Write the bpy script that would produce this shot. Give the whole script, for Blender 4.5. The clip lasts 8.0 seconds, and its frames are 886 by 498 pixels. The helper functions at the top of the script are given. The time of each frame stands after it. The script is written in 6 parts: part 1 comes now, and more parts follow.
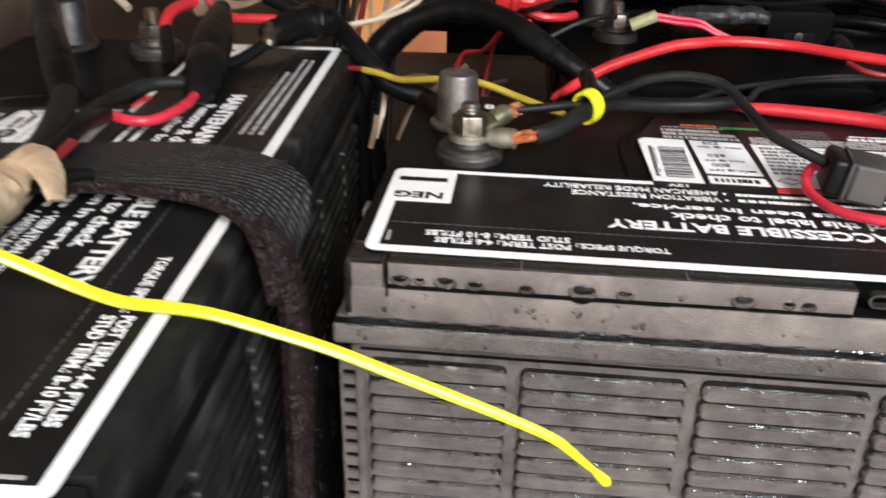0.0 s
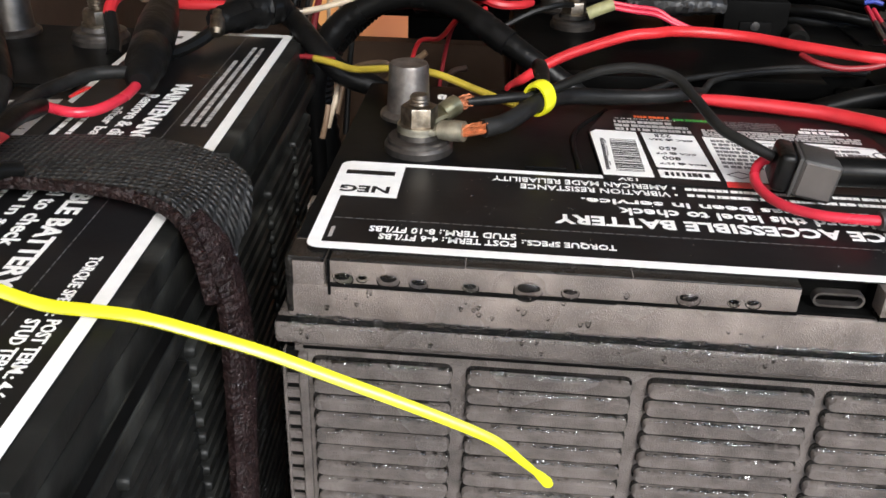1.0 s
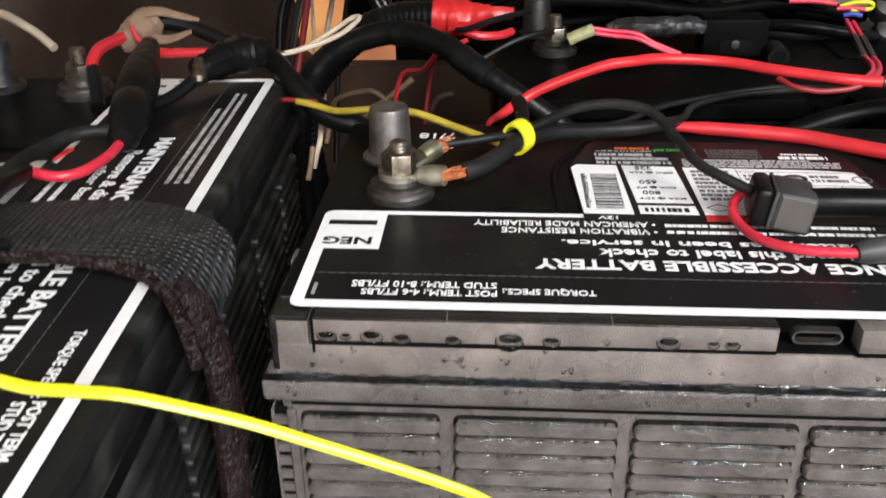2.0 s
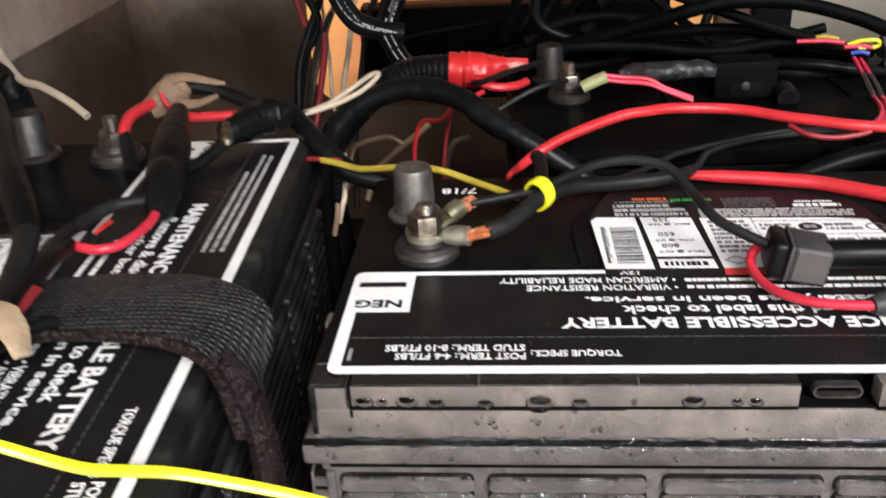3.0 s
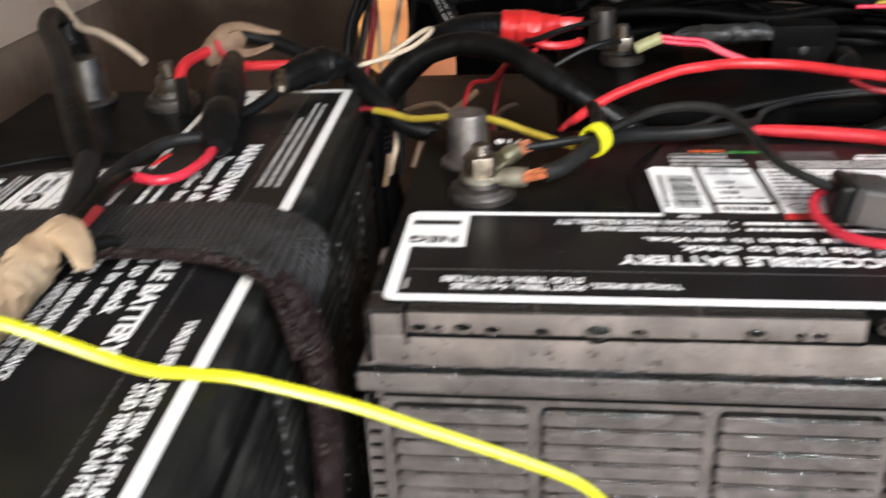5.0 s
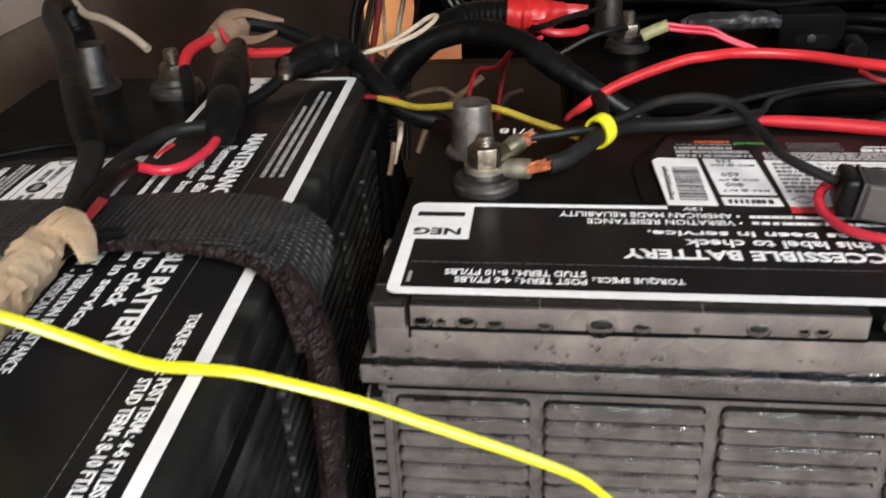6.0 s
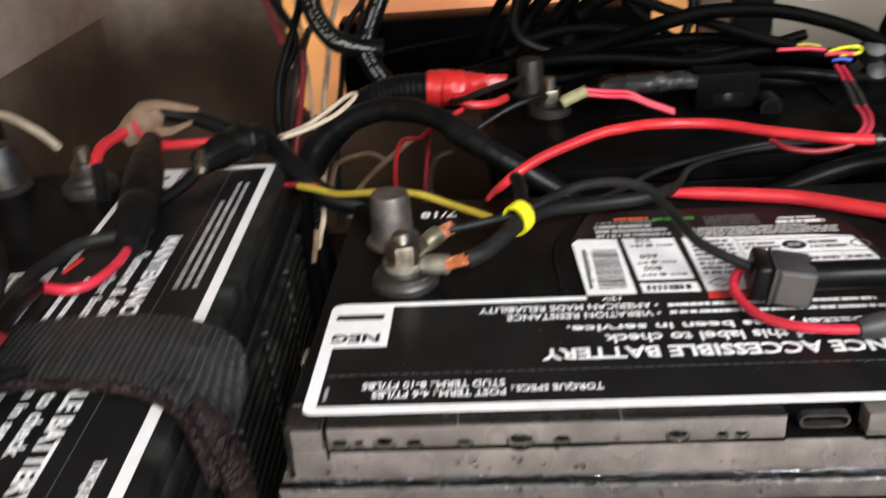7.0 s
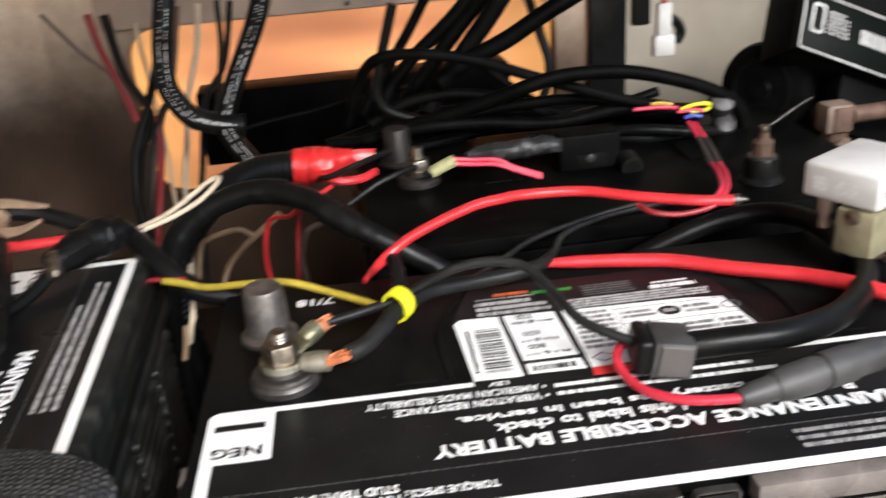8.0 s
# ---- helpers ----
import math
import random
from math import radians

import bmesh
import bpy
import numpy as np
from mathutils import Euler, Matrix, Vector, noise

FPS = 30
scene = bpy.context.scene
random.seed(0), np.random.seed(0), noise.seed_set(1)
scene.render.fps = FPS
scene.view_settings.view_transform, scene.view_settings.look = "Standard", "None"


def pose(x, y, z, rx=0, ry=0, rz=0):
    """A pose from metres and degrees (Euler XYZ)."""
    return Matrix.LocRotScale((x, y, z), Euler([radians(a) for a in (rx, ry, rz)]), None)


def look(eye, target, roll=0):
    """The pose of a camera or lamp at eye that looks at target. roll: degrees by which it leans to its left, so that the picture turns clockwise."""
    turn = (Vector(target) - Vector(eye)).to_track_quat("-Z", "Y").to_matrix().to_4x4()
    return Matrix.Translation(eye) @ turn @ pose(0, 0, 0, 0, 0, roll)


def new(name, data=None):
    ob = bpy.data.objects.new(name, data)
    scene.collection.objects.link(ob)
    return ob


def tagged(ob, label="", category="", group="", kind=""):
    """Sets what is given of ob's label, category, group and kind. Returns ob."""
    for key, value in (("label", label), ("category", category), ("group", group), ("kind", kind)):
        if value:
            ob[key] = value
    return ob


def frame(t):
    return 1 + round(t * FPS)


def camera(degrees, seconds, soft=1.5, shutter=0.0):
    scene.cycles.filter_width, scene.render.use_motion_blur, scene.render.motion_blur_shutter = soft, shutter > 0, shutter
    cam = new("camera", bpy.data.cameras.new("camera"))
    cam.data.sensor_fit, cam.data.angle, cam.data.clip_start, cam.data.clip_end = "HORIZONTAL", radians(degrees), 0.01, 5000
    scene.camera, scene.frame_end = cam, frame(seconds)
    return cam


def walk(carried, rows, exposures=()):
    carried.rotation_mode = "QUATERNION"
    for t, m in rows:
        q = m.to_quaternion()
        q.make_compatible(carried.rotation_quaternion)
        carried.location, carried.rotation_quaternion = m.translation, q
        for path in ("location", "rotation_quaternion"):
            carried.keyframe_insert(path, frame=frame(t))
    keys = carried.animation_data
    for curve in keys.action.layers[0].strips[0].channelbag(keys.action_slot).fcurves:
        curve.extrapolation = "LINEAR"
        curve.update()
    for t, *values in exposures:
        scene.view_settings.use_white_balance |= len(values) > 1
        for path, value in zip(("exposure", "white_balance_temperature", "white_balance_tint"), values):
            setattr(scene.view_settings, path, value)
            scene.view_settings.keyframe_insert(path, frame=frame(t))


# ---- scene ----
cam = camera(52.9, 8.0, shutter=0.75)
PATH = [
    (0, (0.046, -0.241, 0.342), (-0.069, 1.537, -0.566), 1),
    (0.5, (0.054, -0.235, 0.338), (-0.012, 1.532, -0.595), 2.4),
    (1, (0.054, -0.234, 0.344), (0.006, 1.53, -0.598), 1.9),
    (1.2, (0.0549, -0.2339, 0.3449), (0.0024, 1.5311, -0.5967), 1.6),
    (2.3, (0.0621, -0.2281, 0.3641), (0.0086, 1.5419, -0.5643), -1.5),
    (2.5, (0.061, -0.228, 0.366), (0.007, 1.547, -0.553), -1.8),
    (3, (0.057, -0.233, 0.378), (-0.032, 1.554, -0.515), -2.9),
    (3.5, (0.053, -0.24, 0.393), (-0.089, 1.554, -0.478), -3.9),
    (4, (0.058, -0.237, 0.4), (-0.113, 1.565, -0.451), -5),
    (4.5, (0.059, -0.236, 0.396), (-0.109, 1.566, -0.456), -4.6),
    (4.8, (0.058, -0.246, 0.3864), (-0.1228, 1.521, -0.5324), -3.84),
    (5, (0.048, -0.242, 0.357), (-0.114, 1.54, -0.536), -2.5),
    (5.2, (0.034, -0.246, 0.355), (-0.14, 1.521, -0.564), -2.2),
    (6.3, (0.056, -0.234, 0.37), (-0.113, 1.528, -0.562), -2.6),
    (6.4, (0.0582, -0.2313, 0.3757), (-0.0931, 1.5359, -0.5486), -2.94),
    (6.5, (0.06, -0.229, 0.38), (-0.079, 1.541, -0.54), -3.2),
    (6.6, (0.0595, -0.2295, 0.3791), (-0.0818, 1.5395, -0.543), -3.13),
    (6.8, (0.0603, -0.2278, 0.3809), (-0.0623, 1.5473, -0.5325), -3.382),
    (7, (0.063, -0.222, 0.384), (-0.01, 1.568, -0.506), -4.2),
    (7.5, (0.061, -0.214, 0.393), (0.091, 1.597, -0.456), -5.5),
    (8, (0.063, -0.206, 0.396), (0.28, 1.605, -0.424), -4.4),
]
walk(cam, [(t, look(eye, target, roll)) for t, eye, target, roll in PATH], [(0.0, 1.42), (1.2, 1.40), (2.5, 1.40), (3.5, 1.56), (4.5, 1.42), (5.0, 1.57), (5.2, 1.58), (6.3, 1.10), (6.6, 1.10), (7.2, 1.52), (8.0, 1.76)])

# ---- light ----
world = bpy.data.worlds.new("sky")
scene.world = world
world.use_nodes = True
wn = world.node_tree
sky = wn.nodes.new("ShaderNodeTexSky")
sky.sky_type, sky.sun_disc = "NISHITA", False
sky.sun_elevation, sky.sun_rotation = radians(38), radians(170)
sky.air_density, sky.dust_density = 1.0, 1.0
wn.links.new(sky.outputs[0], wn.nodes["Background"].inputs[0])
wn.nodes["Background"].inputs[1].default_value = 0.15
sun = new("sun", bpy.data.lights.new("sun", "SUN"))
sun.data.energy, sun.data.angle, sun.data.color = 1.6, radians(24), (1.0, 0.995, 0.985)
sun.matrix_world = look((1.15, -2.1, 1.85), (0.1, 0.1, 0.2))
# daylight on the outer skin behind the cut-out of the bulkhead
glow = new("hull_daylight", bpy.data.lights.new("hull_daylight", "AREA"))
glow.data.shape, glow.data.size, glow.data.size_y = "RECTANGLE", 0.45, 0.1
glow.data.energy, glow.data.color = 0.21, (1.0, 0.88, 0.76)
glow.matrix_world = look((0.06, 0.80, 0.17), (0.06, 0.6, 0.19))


# ---- materials ----
def rgb(c):
    return (*c, 1.0) if len(c) == 3 else c


def material(name, color, rough=0.5, metal=0.0, vary=0.25, scale=60.0, bump=0.15, bump_scale=400.0, bump_depth=0.0004,
             second=None, patch=0.5, patch_scale=25.0, gloss_vary=0.15, coat=0.0, spec=0.5, object_vary=0.0, stretch=(1, 1, 1)):
    """Two scales of colour variation, varying gloss and a fine relief."""
    m = bpy.data.materials.new(name)
    m.use_nodes = True
    nt = m.node_tree
    b = nt.nodes["Principled BSDF"]
    tc = nt.nodes.new("ShaderNodeTexCoord")
    mp = nt.nodes.new("ShaderNodeMapping")
    mp.inputs["Scale"].default_value = stretch
    nt.links.new(tc.outputs["Object"], mp.inputs[0])
    n1 = nt.nodes.new("ShaderNodeTexNoise")
    n1.inputs["Scale"].default_value, n1.inputs["Detail"].default_value = scale, 5
    n2 = nt.nodes.new("ShaderNodeTexNoise")
    n2.inputs["Scale"].default_value, n2.inputs["Detail"].default_value = patch_scale, 3
    n3 = nt.nodes.new("ShaderNodeTexNoise")
    n3.inputs["Scale"].default_value, n3.inputs["Detail"].default_value = bump_scale, 4
    for n in (n1, n2, n3):
        nt.links.new(mp.outputs[0], n.inputs["Vector"])
    r1 = nt.nodes.new("ShaderNodeMapRange")
    r1.inputs[1].default_value, r1.inputs[2].default_value = 0.3, 0.7
    r1.inputs[3].default_value, r1.inputs[4].default_value = 1 - vary, 1 + vary
    nt.links.new(n1.outputs[0], r1.inputs[0])
    base = nt.nodes.new("ShaderNodeMix")
    base.data_type = "RGBA"
    base.inputs[6].default_value = rgb(color)
    base.inputs[7].default_value = rgb(second or color)
    r2 = nt.nodes.new("ShaderNodeMapRange")
    r2.inputs[1].default_value, r2.inputs[2].default_value = patch - 0.12, patch + 0.12
    nt.links.new(n2.outputs[0], r2.inputs[0])
    nt.links.new(r2.outputs[0], base.inputs[0])
    mul = nt.nodes.new("ShaderNodeMix")
    mul.data_type, mul.blend_type = "RGBA", "MULTIPLY"
    mul.inputs[0].default_value = 1.0
    nt.links.new(base.outputs[2], mul.inputs[6])
    nt.links.new(r1.outputs[0], mul.inputs[7])
    out = mul.outputs[2]
    if object_vary:
        oi = nt.nodes.new("ShaderNodeObjectInfo")
        r4 = nt.nodes.new("ShaderNodeMapRange")
        r4.inputs[3].default_value, r4.inputs[4].default_value = 1 - object_vary, 1 + object_vary
        nt.links.new(oi.outputs["Random"], r4.inputs[0])
        m2 = nt.nodes.new("ShaderNodeMix")
        m2.data_type, m2.blend_type = "RGBA", "MULTIPLY"
        m2.inputs[0].default_value = 1.0
        nt.links.new(out, m2.inputs[6])
        nt.links.new(r4.outputs[0], m2.inputs[7])
        out = m2.outputs[2]
    nt.links.new(out, b.inputs["Base Color"])
    r3 = nt.nodes.new("ShaderNodeMapRange")
    r3.inputs[3].default_value, r3.inputs[4].default_value = max(0.03, rough - gloss_vary), min(1, rough + gloss_vary)
    nt.links.new(n2.outputs[0], r3.inputs[0])
    nt.links.new(r3.outputs[0], b.inputs["Roughness"])
    b.inputs["Metallic"].default_value = metal
    b.inputs["Specular IOR Level"].default_value = spec
    b.inputs["Coat Weight"].default_value = coat
    bp = nt.nodes.new("ShaderNodeBump")
    bp.inputs["Strength"].default_value, bp.inputs["Distance"].default_value = bump, bump_depth
    nt.links.new(n3.outputs[0], bp.inputs["Height"])
    nt.links.new(bp.outputs[0], b.inputs["Normal"])
    return m


def weave_bump(m, scale, depth, strength=1.0):
    """Adds the relief of a coarse weave: two crossing waves."""
    nt = m.node_tree
    b = nt.nodes["Principled BSDF"]
    tc = nt.nodes.new("ShaderNodeTexCoord")
    hs = []
    for ax in ("X", "Y"):
        w = nt.nodes.new("ShaderNodeTexWave")
        w.wave_type, w.bands_direction = "BANDS", ax
        w.inputs["Scale"].default_value, w.inputs["Distortion"].default_value = scale, 1.2
        w.inputs["Detail Scale"].default_value = 3
        nt.links.new(tc.outputs["Object"], w.inputs[0])
        hs.append(w)
    mx = nt.nodes.new("ShaderNodeMath")
    mx.operation = "MULTIPLY"
    nt.links.new(hs[0].outputs["Fac"], mx.inputs[0])
    nt.links.new(hs[1].outputs["Fac"], mx.inputs[1])
    bp = nt.nodes.new("ShaderNodeBump")
    bp.inputs["Strength"].default_value, bp.inputs["Distance"].default_value = strength, depth
    nt.links.new(mx.outputs[0], bp.inputs["Height"])
    nt.links.new(bp.outputs[0], b.inputs["Normal"])
    return m


def dew_bump(m, scale, depth, strength=1.0):
    """Adds a relief of tiny rounded beads over the noise relief."""
    nt = m.node_tree
    b = nt.nodes["Principled BSDF"]
    old = b.inputs["Normal"].links[0].from_socket
    tc = nt.nodes.new("ShaderNodeTexCoord")
    vo = nt.nodes.new("ShaderNodeTexVoronoi")
    vo.inputs["Scale"].default_value, vo.inputs["Randomness"].default_value = scale, 1.0
    nt.links.new(tc.outputs["Object"], vo.inputs["Vector"])
    r = nt.nodes.new("ShaderNodeMapRange")
    r.inputs[1].default_value, r.inputs[2].default_value, r.inputs[3].default_value, r.inputs[4].default_value = 0.1, 0.5, 1.0, 0.0
    nt.links.new(vo.outputs["Distance"], r.inputs[0])
    bp = nt.nodes.new("ShaderNodeBump")
    bp.inputs["Strength"].default_value, bp.inputs["Distance"].default_value = strength, depth
    nt.links.new(r.outputs[0], bp.inputs["Height"])
    nt.links.new(old, bp.inputs["Normal"])
    nt.links.new(bp.outputs[0], b.inputs["Normal"])
    return m


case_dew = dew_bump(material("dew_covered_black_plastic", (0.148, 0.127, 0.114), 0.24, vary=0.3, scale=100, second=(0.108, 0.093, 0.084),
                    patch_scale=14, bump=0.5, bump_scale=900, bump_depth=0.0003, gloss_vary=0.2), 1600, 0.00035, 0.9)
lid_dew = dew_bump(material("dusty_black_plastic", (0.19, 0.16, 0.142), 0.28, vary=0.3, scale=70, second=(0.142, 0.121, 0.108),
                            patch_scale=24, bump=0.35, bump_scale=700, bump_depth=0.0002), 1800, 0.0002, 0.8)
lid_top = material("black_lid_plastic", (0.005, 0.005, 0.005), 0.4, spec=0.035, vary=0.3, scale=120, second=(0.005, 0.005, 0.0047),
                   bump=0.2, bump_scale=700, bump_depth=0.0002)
# black of wet edges, also painted in as shade of grooves and drops
wet_shade_black = material("wet_shaded_black_plastic", (0.008, 0.0074, 0.0068), 0.24, spec=0.32, vary=0.4, scale=300, second=(0.018, 0.016, 0.0145), bump=0.6, bump_scale=900, bump_depth=0.0004)
lead_dark = material("dark_grey_lead", (0.07, 0.066, 0.063), 0.5, 0.6, vary=0.4, scale=150, second=(0.035, 0.033, 0.032), bump=0.3)
# lead darkened for the shade on the rear battery's terminals
lead_black = material("shaded_brown_lead", (0.034, 0.029, 0.025), 0.5, 0.5, vary=0.4, scale=150, second=(0.018, 0.015, 0.013), bump=0.3)
# battery plastic darkened further for the shade at the rear
case_shade = material("shaded_black_plastic", (0.0019, 0.0019, 0.0019), 0.4, spec=0.02, vary=0.4, scale=70, second=(0.0034, 0.0034, 0.0032), bump=0.3, bump_scale=300)
case_dark = material("scuffed_black_plastic", (0.0115, 0.0118, 0.0110), 0.4, spec=0.16, vary=0.5, scale=70, second=(0.030, 0.0305, 0.027),
                     patch=0.62, patch_scale=35, stretch=(1, 0.35, 1), bump=0.4, bump_scale=300)
print_black = material("black_label_film", (0.0075, 0.0075, 0.0077), 0.34, spec=0.13, vary=0.3, scale=60, second=(0.009, 0.0088, 0.0092), bump=0.25,
                       bump_scale=60, bump_depth=0.0006)
print_white = material("white_label_print", (0.87, 0.87, 0.85), 0.4, vary=0.05, scale=200, second=(0.8, 0.79, 0.76), bump=0.05)
print_grey = material("grey_label_print", (0.34, 0.33, 0.32), 0.4, vary=0.3, scale=900, second=(0.48, 0.47, 0.45), bump=0.05)
print_pale = material("pale_grey_moulding", (0.6, 0.59, 0.57), 0.5, vary=0.2, scale=900, bump=0.3)
print_dim = material("faint_label_print", (0.1, 0.1, 0.1), 0.4, vary=0.3, scale=300, bump=0.05)
print_red = material("red_label_print", (0.6, 0.03, 0.03), 0.4, vary=0.1, bump=0.05)
print_orange = material("orange_label_print", (0.65, 0.12, 0.03), 0.4, vary=0.1, bump=0.05)
print_green = material("green_label_print", (0.03, 0.25, 0.04), 0.4, vary=0.1, bump=0.05)
lead = material("dull_lead", (0.22, 0.205, 0.195), 0.42, 0.85, vary=0.4, scale=160, second=(0.14, 0.125, 0.115), patch_scale=90,
                bump=0.3, bump_scale=500)
lead_worn = material("grimy_shaded_lead", (0.11, 0.102, 0.096), 0.38, 0.8, vary=0.4, scale=150, second=(0.07, 0.064, 0.06), patch_scale=70, bump=0.4, bump_scale=400)
steel = material("worn_stainless_steel", (0.28, 0.25, 0.212), 0.4, 1.0, vary=0.45, scale=300, second=(0.20, 0.165, 0.125), patch_scale=160,
                 bump=0.3, bump_scale=600)
tinned = material("tarnished_tinned_lug", (0.27, 0.25, 0.155), 0.4, 0.8, vary=0.3, scale=200, second=(0.42, 0.4, 0.33), bump=0.3)
copper = material("bare_copper_strands", (0.32, 0.12, 0.06), 0.45, 0.6, vary=0.4, scale=600, second=(0.5, 0.16, 0.06), bump=0.8,
                  bump_scale=900)
brass = material("corroded_brass", (0.36, 0.24, 0.14), 0.5, 0.6, vary=0.4, scale=110, second=(0.3, 0.12, 0.08), patch_scale=60, bump=0.5)
brass_old = material("tarnished_brown_brass", (0.11, 0.066, 0.043), 0.6, 0.25, vary=0.4, scale=110, second=(0.10, 0.055, 0.04), patch_scale=60, bump=0.5)
beige_metal = material("oxidised_beige_metal", (0.21, 0.155, 0.12), 0.65, 0.1, vary=0.3, scale=90, second=(0.15, 0.10, 0.075), patch_scale=50, bump=0.5)
red_pvc = material("red_cable_jacket", (0.6, 0.03, 0.036), 0.3, vary=0.15, scale=60, second=(0.52, 0.025, 0.032), bump=0.1)
red_tape = material("red_vinyl_tape", (0.5, 0.02, 0.02), 0.3, vary=0.2, scale=80, bump=0.5, bump_scale=120, bump_depth=0.001)
black_pvc = material("black_cable_jacket", (0.0055, 0.0055, 0.0055), 0.34, spec=0.12, vary=0.3, scale=80, second=(0.007, 0.007, 0.0065), bump=0.2,
                     object_vary=0.3)
dull_pvc = material("matt_black_cable_jacket", (0.0024, 0.0024, 0.0023), 0.55, spec=0.04, vary=0.4, scale=80, second=(0.0038, 0.0037, 0.0035), bump=0.2, object_vary=0.3)
dusty_pvc = material("dusty_dark_grey_jacket", (0.009, 0.009, 0.009), 0.46, spec=0.17, vary=0.3, scale=120, second=(0.022, 0.0215, 0.020), patch=0.6,
                     bump=0.3, object_vary=0.15)
lit_grey = material("lit_grey_cap_plastic", (0.085, 0.074, 0.067), 0.5, vary=0.15, scale=90, second=(0.07, 0.062, 0.057), bump=0.2, bump_scale=500)
rubber = material("dark_grey_moulded_plastic", (0.03, 0.029, 0.028), 0.5, spec=0.4, vary=0.2, scale=100, second=(0.045, 0.043, 0.041), bump=0.25,
                  bump_scale=800)
black_tape = material("black_vinyl_tape", (0.0045, 0.0045, 0.0045), 0.36, spec=0.16, vary=0.3, scale=80, bump=0.7, bump_scale=90, bump_depth=0.0015)
webbing = weave_bump(material("black_woven_webbing", (0.017, 0.017, 0.017), 0.5, spec=0.32, vary=0.35, scale=300, second=(0.028, 0.028, 0.027),
                              patch_scale=120), 125, 0.0011)
velcro = material("dark_brown_loop_fastener", (0.0105, 0.0048, 0.0047), 0.38, spec=0.3, vary=0.7, scale=700, second=(0.018, 0.0095, 0.0090), patch_scale=170,
                  bump=0.9, bump_scale=800, bump_depth=0.0014)
yellow_nylon = material("yellow_nylon", (0.66, 0.64, 0.02), 0.25, vary=0.06, scale=60, second=(0.6, 0.6, 0.02), bump=0.1)
yellow_pvc = material("yellow_wire_jacket", (0.36, 0.27, 0.03), 0.45, vary=0.25, scale=80, bump=0.1)
masking = material("wrinkled_masking_tape", (0.5, 0.38, 0.24), 0.7, vary=0.2, scale=60, second=(0.36, 0.25, 0.15), patch_scale=50,
                   bump=0.9, bump_scale=130, bump_depth=0.002)
# masking tape copy with the shade of the far joint in its colour
masking_shade = material("shaded_masking_tape", (0.3, 0.2, 0.125), 0.7, vary=0.25, scale=60, second=(0.2, 0.125, 0.08), patch_scale=50,
                       bump=0.9, bump_scale=130, bump_depth=0.002)
cream_pvc = material("cream_wire_jacket", (0.56, 0.46, 0.34), 0.45, vary=0.15, scale=90, bump=0.1)
brown_pvc = material("brown_wire_jacket", (0.12, 0.075, 0.06), 0.45, vary=0.2, scale=90, bump=0.1)
maroon_pvc = material("dark_red_wire_jacket", (0.22, 0.015, 0.02), 0.45, vary=0.2, scale=90, bump=0.1)
blue_pvc = material("blue_wire_jacket", (0.03, 0.06, 0.35), 0.4, vary=0.2, bump=0.1)
pink_pvc = material("pinkish_red_wire_jacket", (0.66, 0.03, 0.07), 0.4, vary=0.1, bump=0.1)
cherry_pvc = material("glossy_cherry_wire_jacket", (0.6, 0.028, 0.052), 0.28, vary=0.12, scale=70, second=(0.5, 0.024, 0.044), bump=0.1)
heatshrink = material("olive_heat_shrink", (0.35, 0.34, 0.17), 0.4, vary=0.25, scale=200, bump=0.2)
gelcoat = material("weathered_cream_gelcoat", (0.82, 0.71, 0.61), 0.6, vary=0.14, scale=16, second=(0.72, 0.6, 0.5), patch_scale=7,
                   bump=0.5, bump_scale=40, bump_depth=0.002)
rail_cream = material("stained_beige_gelcoat", (0.58, 0.45, 0.36), 0.6, vary=0.2, scale=16, second=(0.44, 0.33, 0.26), patch_scale=9, bump=0.5, bump_scale=40, bump_depth=0.002)
raw_wall = material("stained_raw_fibreglass", (0.12, 0.082, 0.058), 0.7, spec=0.2, vary=0.2, scale=12, second=(0.09, 0.062, 0.044), patch_scale=5,
                    bump=0.6, bump_scale=60, bump_depth=0.002)
# damp floor, its colour lowered to put shade between the batteries
shaded_floor = material("damp_shaded_fibreglass", (0.03, 0.021, 0.015), 0.6, spec=0.2, vary=0.3, scale=14, second=(0.018, 0.013, 0.010), patch_scale=6, bump=0.6, bump_scale=60, bump_depth=0.002)
pale_wall = material("pale_grey_gelcoat", (0.29, 0.255, 0.205), 0.6, vary=0.16, scale=14, second=(0.24, 0.205, 0.16), patch_scale=8, bump=0.3,
                     bump_scale=60)
white_abs = material("white_moulded_plastic", (0.56, 0.55, 0.53), 0.4, vary=0.12, scale=40, second=(0.46, 0.44, 0.41), bump=0.1)
cream_abs = material("cream_moulded_plastic", (0.74, 0.69, 0.6), 0.35, vary=0.06, scale=40, bump=0.1)
plate_green = material("dark_green_plate_enamel", (0.0020, 0.0034, 0.0026), 0.5, spec=0.06, vary=0.2, bump=0.1)
foil = material("crumpled_grey_tape", (0.028, 0.028, 0.028), 0.35, 0.3, vary=0.4, scale=80, bump=0.9, bump_scale=110, bump_depth=0.002)
olive = material("olive_brass_bracket", (0.3, 0.27, 0.17), 0.5, 0.4, vary=0.3, scale=80, bump=0.4)

